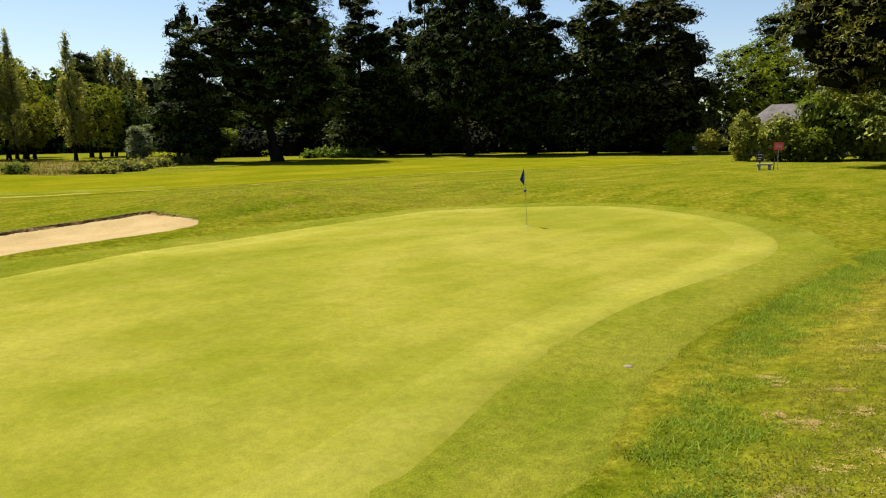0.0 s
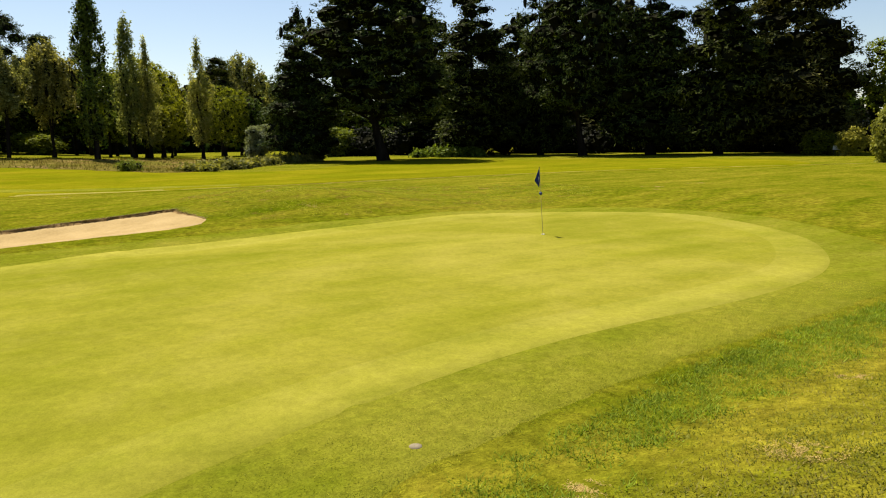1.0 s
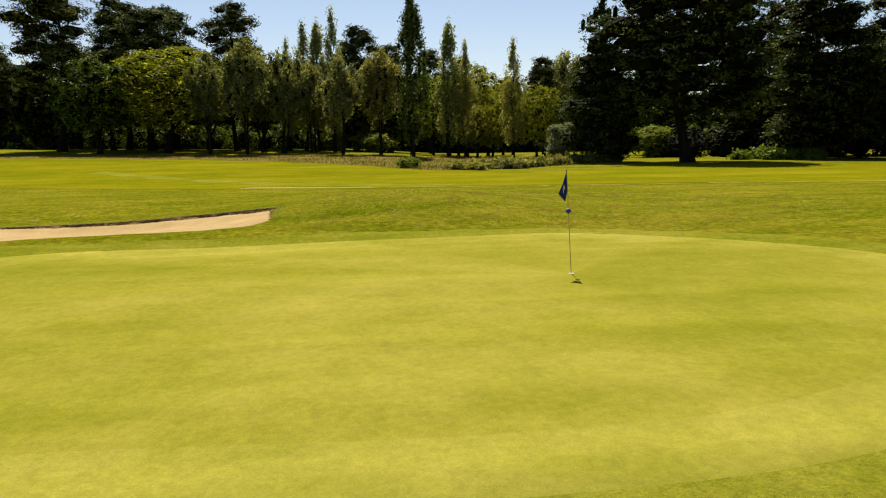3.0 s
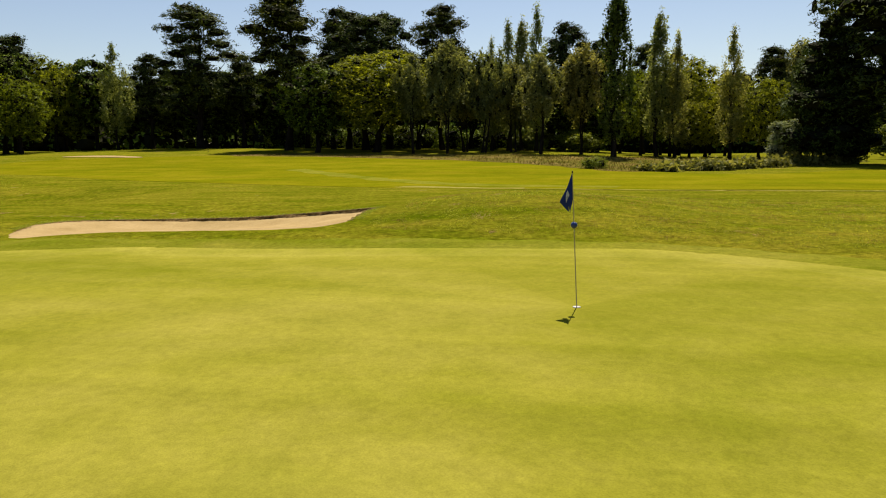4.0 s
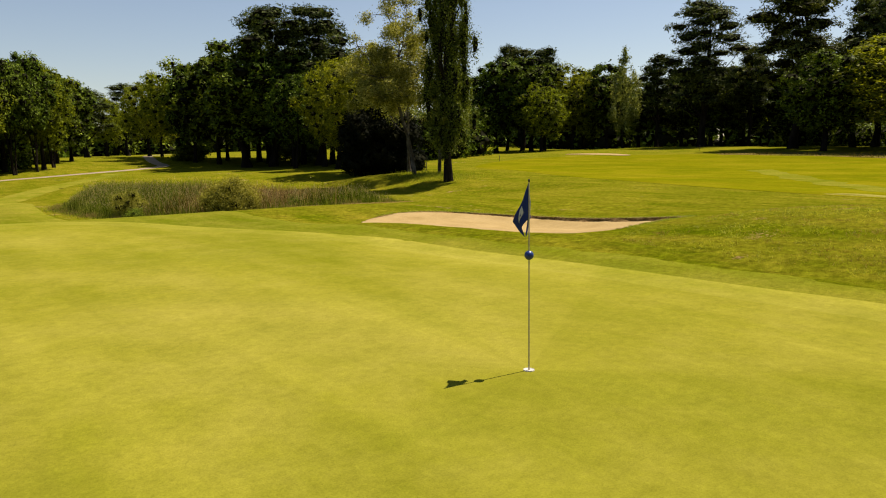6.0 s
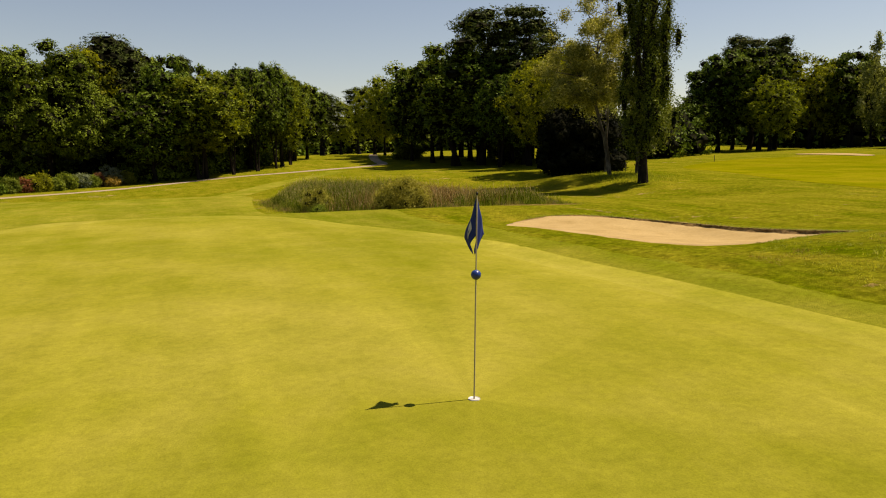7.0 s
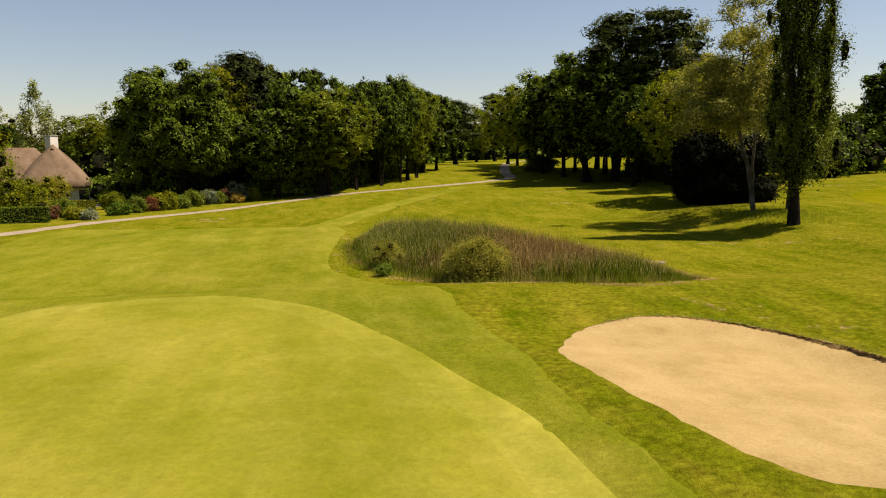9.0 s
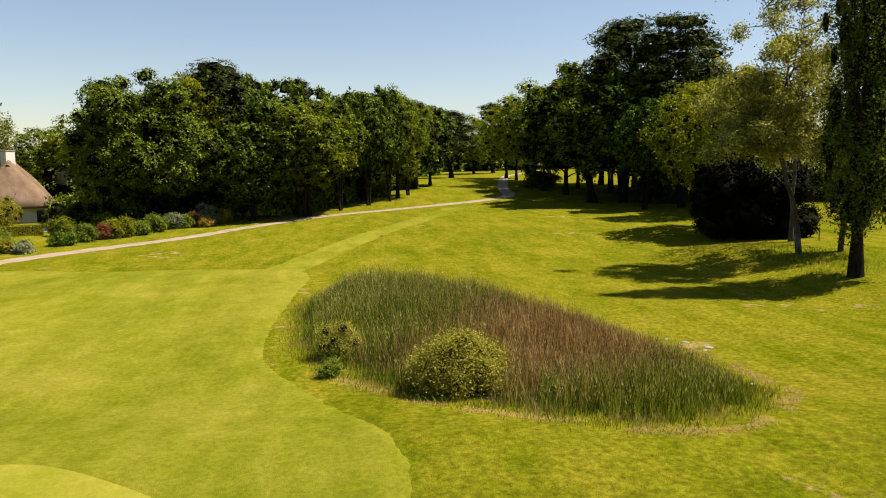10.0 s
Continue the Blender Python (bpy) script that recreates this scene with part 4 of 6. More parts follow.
def round_lobes(H, W, base, n, rng, squash=1.0, size=(0.18, 0.44), skirt=0.0):
    mid, rz, rx = (base + H) / 2, (H - base) / 2, W / 2
    i = np.arange(n) + 0.5
    ph = np.arccos(1 - 2 * i / n)
    th = np.pi * (1 + 5 ** 0.5) * i + rng.uniform(0, 6)
    d = np.column_stack([np.cos(th) * np.sin(ph), np.sin(th) * np.sin(ph), np.cos(ph)])
    low = d[:, 2] < 0
    wide = np.hypot(d[:, 0], d[:, 1])
    d[low, :2] *= (np.maximum(wide, skirt) / wide)[low, None]
    s = (rng.uniform(0.5, 0.86, n) + 0.5 * (0.32 - sum(size) / 2))[:, None]
    C = d * s * (rx, rx, rz) + (0, 0, mid)
    r = rx * rng.uniform(*size, n)
    R = np.column_stack([r, r, r * 0.82 * squash])
    C = np.vstack([C, [(0, 0, mid)]])
    R = np.vstack([R, [(rx * 0.6, rx * 0.6, rz * 0.62)]])
    low = C[:, 2] - R[:, 2]
    C[:, 2] += np.maximum(0, base - low) * 0.8
    return C, R


def grow_broadleaf(H, W, seed, mat, leaf=0.258, clumps=1580, per=8, base=0.15, stems=1, bark=None, r=None, heart=0.78, skirt=0.55):
    rng = np.random.default_rng(seed)
    C, R = round_lobes(H, W, H * base, 84, rng, 0.95, (0.12, 0.27), skirt)
    C[:, :2] += rng.normal(0, 0.05 * W, (len(C), 2)) * (C[:, 2:] / H)
    thing = new("tree")
    part("trunk", trunk_mesh(H, r or 0.018 * H + 0.05, C[rng.choice(len(C), 9, False)], rng, bark or BARK, 0.72, stems=stems), thing)
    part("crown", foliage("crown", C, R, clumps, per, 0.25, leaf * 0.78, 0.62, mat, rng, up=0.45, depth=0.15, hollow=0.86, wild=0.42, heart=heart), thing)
    return thing


def grow_pine(H, W, seed, mat=None, crown_from=0.42, clumps=1500, dense=False, needle=0.25):
    rng = np.random.default_rng(seed)
    n = 78 if dense else 38
    C, R = [], []
    for k in range(n):
        u = (k + rng.uniform(0, 1)) / n
        z = H * (crown_from + (0.97 - crown_from) * u)
        reach = W / 2 * math.sin(math.pi * (0.22 + 0.72 * u)) ** 0.8
        a = k * 2.4 + rng.uniform(-0.5, 0.5)
        q = reach * rng.uniform(0.25, 0.82)
        s = W * rng.uniform(0.12, 0.20) * (1.2 if dense else 1.0)
        C.append((q * math.cos(a), q * math.sin(a), z + rng.normal(0, 0.3)))
        R.append((s, s, s * rng.uniform(0.42, 0.62)))
    C, R = np.array(C), np.array(R)
    thing = new("pine_tree")
    part("trunk", trunk_mesh(H, 0.016 * H + 0.08, C[::2], rng, BARK, 0.93, (rng.normal(0, 0.4), rng.normal(0, 0.4))), thing)
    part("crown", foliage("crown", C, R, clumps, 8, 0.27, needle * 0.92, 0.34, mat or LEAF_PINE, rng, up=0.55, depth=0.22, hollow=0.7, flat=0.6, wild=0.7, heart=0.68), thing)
    return thing


def grow_cypress(H, W, seed, mat=None, clumps=2600):
    rng = np.random.default_rng(seed)
    C, R = [], []
    levels = 17
    for k in range(levels):
        u = k / (levels - 1)
        z = H * (0.10 + 0.85 * u)
        reach = W / 2 * (1 - u) ** 0.5 * (0.85 + 0.25 * math.sin(k * 1.9)) * (0.72 + 0.28 * min(1, u / 0.16)) + 0.25
        m = max(1, int(round(2 + 5 * (1 - u))))
        for j in range(m):
            a = 2 * math.pi * (j + rng.uniform(0, 0.7)) / m + k
            s = reach * rng.uniform(0.34, 0.52) + 0.25
            q = max(0, reach - s) * rng.uniform(0.75, 1.12)
            C.append((q * math.cos(a), q * math.sin(a), z + rng.normal(0, 0.5)))
            R.append((s, s, s * rng.uniform(0.30, 0.55) + 0.2))
    for j in range(9):
        a, q = rng.uniform(0, 6.28), rng.uniform(0, W * 0.2)
        C.append((q * math.cos(a), q * math.sin(a), H * (0.98 - 0.5 * q / W - rng.uniform(0, 0.05))))
        R.append((0.55, 0.55, H * 0.06))
    C, R = np.array(C), np.array(R)
    thing = new("cypress_tree")
    part("trunk", trunk_mesh(H, 0.017 * H + 0.1, C[rng.choice(len(C), 8, False)], rng, BARK, 0.9), thing)
    part("crown", foliage("crown", C, R, clumps, 7, 0.28, 0.24, 0.38, mat or LEAF_CYP, rng, up=0.95, depth=0.2, hollow=0.7, flat=0.75, wild=0.55, heart=0.78), thing)
    return thing


def grow_poplar(H, W, seed, clumps=700, leaf=0.2, base=0.10, mat=None, sprays=90, core=40, r=None, heart=0.5, stems=1, blunt=0.55):
    """An upright poplar: a tall stem with many steep narrow sprays of leaves."""
    rng = np.random.default_rng(seed)
    u = np.sort(rng.uniform(0, 1, sprays)) ** 0.95
    prof = np.minimum(1, u / 0.16 + 0.35) * np.minimum(1, ((1.02 - u) / blunt)) ** 0.75
    reach = W / 2 * prof * rng.uniform(0.85, 1.35, sprays)
    s = (W * 0.085 + 0.10) * rng.uniform(0.7, 1.25, sprays) * (0.55 + 0.45 * prof)
    q = np.maximum(0, reach - s) * np.sqrt(rng.uniform(0.05, 1, sprays))
    a = np.arange(sprays) * 2.4 + rng.normal(0, 0.3, sprays)
    C = np.column_stack([q * np.cos(a), q * np.sin(a), H * (base + (0.95 - base) * u)])
    R = np.column_stack([s, s, s * rng.uniform(2.2, 4.2, sprays)])
    thing = new("poplar_tree")
    tips = C[::4] + np.column_stack([np.zeros(len(C[::4])), np.zeros(len(C[::4])), -R[::4, 2] * 0.3])
    part("trunk", trunk_mesh(H, r or 0.009 * H + 0.06, tips, rng, BARK, 0.9, stems=stems), thing)
    part("crown", foliage("crown", C, R, clumps, 9, 0.2, leaf * 0.85, 0.6, mat or LEAF_POP, rng, up=0.2, depth=0.35, hollow=0.4, flat=1.8, core=core, heart=heart), thing)
    return thing


def grow_bush(H, W, seed, mat, clumps=420, leaf=0.16, per=5, n=12):
    rng = np.random.default_rng(seed)
    C, R = round_lobes(H, W, -0.15 * H, n, rng)
    thing = new("bush")
    pieces = []
    for k in range(5):
        a = rng.uniform(0, 6.28)
        pieces.append(tube(stem_path((0.1 * math.cos(a), 0.1 * math.sin(a), -0.1), C[k] * (0.8, 0.8, 1.0), 0.06, rng, 5), np.linspace(0.05, 0.015, 5), 6))
    v, f = join(pieces)
    part("stems", mesh_of("stems", v, f, BARK, True), thing)
    part("foliage", foliage("foliage", C, R, clumps, per + 3, 0.12 * W ** 0.5, leaf * 0.85, 0.6, mat, rng, up=0.45, wild=0.45, heart=0.66), thing)
    return thing


def put(thing, x, y, sx=1.0, sz=1.0, turn=0.0, sink=0.0):
    return pose(x, y, float(ground_z(x, y)) - sink, 0, 0, turn) @ Matrix.Diagonal((sx, sx, sz, 1))


# kinds of tree: how each is grown, at its own size
KINDS = {
    "cypress": ([grow_cypress(26, 17, 11), grow_cypress(25, 16, 12), grow_cypress(26, 17, 13, LEAF_BRONZE)], 25, 13.6, "tall dark evergreen cypress with ragged drooping fronds", "conifers along the northern edge"),
    "pinedense": ([grow_pine(27, 17, 21, None, 0.24, 2600, True), grow_pine(26, 15, 22, LEAF_BRONZE, 0.12, 2300, True)], 26.5, 14.5, "tall bushy dark pine with foliage low on its trunk", "conifers along the northern edge"),
    "pine": ([grow_pine(25, 13, 31, None, 0.36, 1900), grow_pine(25, 13, 32, None, 0.42, 1900), grow_pine(25, 13, 33, None, 0.3, 2000)], 24.4, 10.6, "tall pine with a dark spreading crown on a bare trunk", "pines"),
    "broadleaf": ([grow_broadleaf(18, 12, 41, LEAF_OAK), grow_broadleaf(18, 12, 42, LEAF_LIGHT, 0.238, 1580, heart=0.4), grow_broadleaf(18, 12, 43, LEAF_OAK, 0.258, 1580, 8, 0.14), grow_broadleaf(18, 11, 44, LEAF_OAK, 0.248, 1580, 8, 0.13, 2), grow_broadleaf(18, 12, 45, LEAF_LIGHT, 0.238, 1580, 8, 0.15, heart=0.4), grow_broadleaf(18, 11, 46, LEAF_OAK, 0.238, 1580, 8, 0.30, 4, None, 0.17, skirt=0.0), grow_broadleaf(18, 12, 47, LEAF_OAK, 0.34, 750, 8, 0.30, 3, None, 0.2, skirt=0.0), grow_broadleaf(18, 12, 48, LEAF_OAK, 0.31, 950, 8, 0.14)], 17.2, 10.6, "leafy green broadleaf tree in full summer foliage", "broadleaf trees"),
    "grove": ([grow_poplar(15, 6.6, 51, 1350, 0.2, 0.40, LEAF_GROVE, 42, 0, 0.16, 0.5, 2, 0.26), grow_poplar(15, 6.0, 52, 1250, 0.19, 0.44, LEAF_GROVE, 36, 0, 0.15, 0.45, 3, 0.22), grow_poplar(14, 7.0, 53, 1350, 0.2, 0.42, LEAF_GROVE, 42, 0, 0.16, 0.5, 2, 0.3)], 14.6, 6.6, "slender grey-green tree with several thin stems", "grove of slender trees"),
    "poplar": ([grow_poplar(25, 4.6, 61, 1200, 0.2, 0.12, LEAF_POP, 110), grow_poplar(24, 4.6, 62, 1100, 0.19, 0.14, LEAF_ASPEN, 100, 30, None, 0.25), grow_poplar(24, 4.6, 63, 1100, 0.18, 0.15, LEAF_ASPEN, 100, 20, None, 0.0)], 25, 4, "narrow upright poplar with a thin silvery crown", "row of poplars"),
    "birch": ([grow_poplar(20, 7, 65, 900, 0.2, 0.25, LEAF_BIRCH, 60, 20, None, 0.0)], 20, 7, "slender pale green birch among darker trees", "birches"),
}
BUSHES = [grow_bush(5, 5, 71, LEAF_LIGHT, 700, 0.2), grow_bush(5, 5, 72, LEAF_HEDGE, 700, 0.2), grow_bush(5, 5, 73, LEAF_GORSE, 700, 0.2)]
used = set()


def stand(proto, m, label, category, group):
    """Puts the first of a kind in its place, and copies after it."""
    if proto.name not in used:
        used.add(proto.name)
        proto.matrix_basis = m
        made = proto
    else:
        made = copy_thing(proto, m)
        made.matrix_basis = m
    return tagged(made, label, category, group)


def plant(rows, seed):
    r = random.Random(seed)
    for kind, x, y, H, W, pick in rows:
        if kind == "bush":
            stand(BUSHES[pick], put(None, x, y, W / 5, H / 5, r.uniform(0, 360)), ("rounded light green shrub on the course's edge", "dense mid-green rounded shrub", "pale olive rounded shrub")[pick], "shrub", "shrubs")
            continue
        protos, h0, w0, label, group = KINDS[kind]
        stand(protos[pick % len(protos)], put(None, x, y, W / w0, H / h0, r.uniform(0, 360), 0.1), label, "tree", group)


plant([  # north
    ("cypress", -76.2, 29.3, 21.0, 11.7, 1),
    ("pinedense", -68.6, 37.7, 27.0, 18.6, 2),
    ("cypress", -72.8, 58.1, 27.3, 14.9, 0),
    ("cypress", -66.4, 66.0, 28.8, 11.8, 1),
    ("pinedense", -56.7, 65.2, 29.4, 13.4, 2),
    ("cypress", -50.3, 72.6, 27.8, 14.8, 0),
    ("cypress", -41.4, 75.9, 29.5, 15.3, 1),
    ("cypress", -34.4, 82.9, 30.0, 18.0, 2),
    ("cypress", -92.9, 65.2, 24.1, 20.6, 0),
    ("cypress", -82.7, 76.7, 25.2, 20.8, 1),
    ("cypress", -68.5, 89.0, 25.9, 21.9, 2),
    ("cypress", -49.4, 101.2, 25.0, 21.3, 0),
    ("broadleaf", -22.5, 90.9, 16.1, 12.0, 1),
    ("pine", -22.4, 103.6, 21.6, 13.1, 2),
], 59)
plant([  # north
    ("grove", -6.6, 82.2, 16.1, 11.0, 1),
], 32)
plant([  # bushn
    ("bush", -12.5, 58.5, 5.7, 3.9, 2),
    ("bush", -6.1, 62.4, 8.6, 6.3, 1),
    ("bush", -1.9, 65.4, 8.7, 8.4, 2),
    ("bush", -6.2, 58.3, 3.7, 4.3, 0),
    ("bush", -9.4, 59.0, 5.2, 6.0, 2),
    ("bush", -24.0, 76.6, 3.7, 4.4, 2),
    ("bush", -28.6, 77.9, 3.3, 4.9, 0),
], 41)
plant([  # poplars
    ("poplar", -96.3, 6.7, 26.0, 4.8, 0),
    ("poplar", -105.3, 13.8, 24.3, 4.3, 1),
    ("poplar", -104.8, 16.5, 20.3, 3.4, 2),
    ("poplar", -103.0, 24.2, 20.7, 3.9, 2),
    ("poplar", -113.1, -5.2, 25.7, 4.4, 2),
    ("poplar", -115.1, -7.8, 24.6, 4.2, 1),
    ("poplar", -115.1, -10.2, 23.7, 4.2, 2),
    ("poplar", -115.0, -13.0, 20.5, 3.6, 2),
], 30)
plant([  # west
    ("broadleaf", -104.9, 28.8, 12.2, 7.8, 1),
    ("pine", -128.5, 37.0, 19.3, 8.6, 1),
    ("broadleaf", -145.3, 32.3, 14.6, 7.9, 7),
    ("broadleaf", -115.6, 18.6, 17.4, 10.3, 1),
    ("broadleaf", -113.7, 12.2, 14.0, 6.8, 1),
    ("grove", -130.0, 42.0, 20.0, 11.0, 0),
    ("broadleaf", -108.9, 19.3, 9.2, 6.6, 4),
    ("grove", -101.9, -24.3, 14.8, 7.1, 1),
    ("grove", -100.6, -18.6, 17.3, 7.8, 2),
    ("grove", -105.0, -13.6, 15.8, 7.5, 0),
    ("grove", -99.1, -4.1, 14.2, 8.0, 1),
    ("grove", -102.8, 2.2, 16.6, 7.7, 2),
    ("grove", -107.1, -8.9, 14.0, 6.5, 0),
    ("grove", -108.8, -16.6, 14.3, 7.0, 1),
    ("broadleaf", -107.6, -32.1, 16.5, 18.4, 4),
    ("broadleaf", -105.5, -41.8, 14.4, 11.3, 0),
], 88)
plant([  # west
    ("pine", -119.3, -22.5, 25.2, 10.6, 1),
    ("pine", -121.7, -37.9, 24.4, 14.5, 2),
    ("pine", -135.0, -0.7, 24.2, 8.8, 0),
    ("pine", -134.6, 5.9, 21.2, 7.7, 1),
], 88)
plant([  # farwest
    ("pine", -126.6, -74.4, 28.3, 16.2, 2),
    ("pine", -114.8, -50.7, 27.5, 14.5, 0),
    ("pine", -133.1, -44.7, 27.6, 13.4, 1),
    ("pine", -131.6, -35.6, 26.6, 12.0, 2),
    ("pine", -129.6, -87.0, 19.3, 8.5, 0),
    ("pine", -136.0, -69.4, 19.6, 8.5, 1),
    ("broadleaf", -102.8, -109.4, 19.9, 12.6, 2),
    ("broadleaf", -109.5, -105.3, 19.9, 12.4, 0),
    ("broadleaf", -119.0, -101.8, 18.6, 11.2, 1),
    ("broadleaf", -124.4, -96.4, 18.7, 11.7, 7),
    ("birch", -120.1, -88.7, 20.8, 6.8, 0),
    ("pine", -121.2, -125.0, 25.6, 8.7, 1),
    ("pine", -149.7, 16.4, 23.0, 7.6, 2),
], 26)
plant([  # southwest
    ("pine", -50.4, -110.8, 26.8, 13.4, 0),
    ("pine", -56.0, -104.6, 26.4, 14.2, 1),
    ("broadleaf", -49.2, -151.8, 20.9, 15.1, 1),
    ("broadleaf", -48.0, -129.0, 20.3, 13.0, 7),
    ("broadleaf", -47.1, -112.2, 21.7, 17.0, 3),
    ("broadleaf", -52.8, -107.5, 19.1, 15.3, 2),
    ("broadleaf", -47.5, -84.0, 15.2, 9.5, 4),
    ("broadleaf", -51.2, -182.4, 18.3, 12.2, 4),
    ("broadleaf", -44.1, -71.3, 14.8, 10.0, 1),
], 88)
plant([  # south
    ("broadleaf", 24.7, -114.4, 17.7, 9.5, 1),
    ("pinedense", 9.9, -119.4, 21.7, 13.6, 2),
    ("broadleaf", 2.3, -115.2, 17.5, 11.2, 0),
    ("broadleaf", -3.4, -111.4, 15.9, 12.1, 1),
    ("broadleaf", 1.7, -136.3, 20.8, 10.9, 7),
    ("broadleaf", -12.2, -128.2, 18.2, 10.6, 7),
    ("broadleaf", -18.2, -130.7, 18.5, 10.2, 1),
    ("broadleaf", -27.9, -156.7, 16.9, 10.0, 7),
    ("pine", -39.7, -195.2, 17.3, 12.7, 0),
    ("broadleaf", -53.9, -233.2, 18.4, 12.8, 1),
    ("pine", -62.4, -241.5, 22.8, 12.6, 2),
    ("birch", 47.4, -137.2, 18.8, 8.0, 0),
    ("broadleaf", 35.5, -141.0, 12.5, 12.0, 1),
    ("broadleaf", 41.7, -143.0, 13.0, 12.0, 4),
    ("broadleaf", 55.5, -126.1, 16.3, 12.9, 1),
    ("pine", 42.2, -92.6, 28.0, 9.0, 2),
], 94)
plant([  # the wood's edge along the path
    ("broadleaf", -2.6, -110.6, 15.0, 13.0, 5),
    ("broadleaf", 4.2, -108.6, 13.0, 10.0, 0),
    ("broadleaf", -8.0, -116.2, 16.5, 8.0, 5),
    ("broadleaf", -12.6, -121.4, 17.5, 8.0, 5),
    ("broadleaf", -16.4, -126.2, 18.5, 7.5, 5),
    ("broadleaf", -20.6, -135.5, 17.0, 8.0, 5),
], 47)

plant([  # south thickened
    ("broadleaf", 14.1, -116.8, 20.4, 12.4, 1),
    ("broadleaf", 7.2, -125.8, 21.3, 10.8, 7),
    ("broadleaf", -7.2, -126.4, 16.7, 8.8, 7),
    ("broadleaf", -9.6, -143.4, 18.1, 10.6, 4),
    ("broadleaf", -4.1, -150.4, 20.2, 8.9, 7),
    ("pine", -2.0, -144.4, 20.8, 5.8, 1),
    ("broadleaf", -17.7, -152.9, 17.8, 10.9, 7),
    ("broadleaf", -23.7, -149.2, 17.5, 9.6, 7),
], 58)
plant([  # trees added west of the south-western wood to shade it
    ("broadleaf", -61.0, -96.0, 16.5, 13.0, 6),
    ("broadleaf", -66.0, -104.5, 18.0, 14.0, 6),
    ("broadleaf", -71.0, -114.0, 18.5, 14.0, 6),
    ("broadleaf", -70.0, -127.0, 20.0, 14.0, 6),
    ("broadleaf", -66.0, -140.0, 20.0, 14.0, 6),
    ("broadleaf", -55.0, -88.0, 13.5, 10.0, 6),
], 71)
plant([  # more canopies added to throw shade under the south-western wood
    ("broadleaf", -57.5, -131.0, 20.0, 15.0, 6),
    ("broadleaf", -62.0, -148.0, 20.0, 16.0, 6),
    ("broadleaf", -60.0, -106.0, 17.0, 14.0, 6),
    ("broadleaf", -58.0, -114.0, 19.0, 14.0, 6),
    ("broadleaf", -76.0, -121.0, 20.0, 15.0, 6),
    ("broadleaf", -55.0, -160.0, 19.0, 14.0, 6),
], 72)
plant([  # canopies added behind the western trees to shade the undergrowth
    ("broadleaf", -126.0, -46.0, 16.0, 14.0, 6),
    ("broadleaf", -128.0, -29.0, 16.5, 14.0, 6),
    ("broadleaf", -127.0, -14.0, 15.5, 14.0, 6),
    ("broadleaf", -139.0, -38.0, 17.0, 15.0, 6),
    ("broadleaf", -140.0, -20.0, 17.0, 15.0, 6),
    ("broadleaf", -141.0, -4.0, 16.0, 14.0, 6),
    ("broadleaf", -139.0, -56.0, 17.0, 15.0, 6),
], 73)
plant([  # the back row of the western wood
    ("broadleaf", -139.5, -80.0, 17.0, 13.0, 7),
    ("broadleaf", -144.0, -90.0, 17.0, 13.0, 7),
    ("broadleaf", -150.7, -84.0, 17.0, 14.0, 7),
    ("broadleaf", -137.7, -76.6, 14.0, 11.0, 7),
    ("broadleaf", -147.0, -76.5, 18.0, 13.0, 7),
    ("broadleaf", -146.5, -65.0, 17.0, 13.0, 7),
    ("broadleaf", -137.0, -97.0, 15.5, 12.0, 7),
    ("broadleaf", -132.5, -110.0, 16.0, 13.0, 7),
    ("broadleaf", -127.0, -118.0, 15.0, 12.0, 7),
], 74)
plant([  # southwest thickened
    ("broadleaf", -47.0, -138.9, 19.8, 10.3, 7),
    ("broadleaf", -54.8, -141.4, 22.3, 10.5, 7),
    ("broadleaf", -55.6, -123.8, 22.6, 12.2, 3),
    ("broadleaf", -61.8, -120.9, 21.2, 12.5, 2),
    ("broadleaf", -52.3, -96.5, 16.0, 8.7, 3),
    ("broadleaf", -50.4, -170.2, 19.4, 10.0, 1),
    ("broadleaf", -64.8, -112.5, 20.2, 11.2, 0),
    ("broadleaf", -47.0, -96.0, 14.0, 8.0, 5),
], 66)
plant([  # west thickened
    ("broadleaf", -95.4, -107.8, 11.4, 7.5, 2),
    ("broadleaf", -116.2, -124.1, 17.7, 11.1, 7),
    ("pine", -116.8, -115.3, 23.5, 11.1, 4),
    ("pine", -116.7, -108.4, 22.6, 10.1, 0),
    ("broadleaf", -105.4, -98.5, 13.7, 10.2, 1),
    ("broadleaf", -130.1, 10.0, 15.4, 7.5, 7),
    ("broadleaf", -135.0, 18.1, 14.5, 7.9, 7),
    ("broadleaf", -123.4, 25.1, 12.2, 6.3, 4),
    ("broadleaf", -106.4, 33.9, 10.4, 5.3, 0),
    ("broadleaf", -129.9, 25.6, 16.2, 9.4, 1),
    ("broadleaf", -119.7, 17.8, 14.9, 7.6, 7),
    ("broadleaf", -122.0, -1.5, 13.5, 10.0, 7),
    ("broadleaf", -124.5, 5.5, 13.0, 9.5, 7),
    ("bush", -117.0, 2.0, 4.2, 8.0, 1),
    ("bush", -119.5, -6.5, 4.0, 8.0, 1),
    ("bush", -60.5, -121.5, 3.6, 7.0, 1),
    ("bush", -66.5, -129.5, 4.2, 8.0, 1),
    ("bush", -48.5, -146.0, 4.0, 8.0, 1),
    ("bush", -98.0, 47.0, 6.0, 9.0, 1),
    ("broadleaf", -118.0, 56.5, 14.0, 13.0, 7),
    ("bush", -73.5, 81.5, 8.0, 8.5, 1),
    ("broadleaf", -90.0, 98.5, 15.0, 14.0, 0),
], 99)


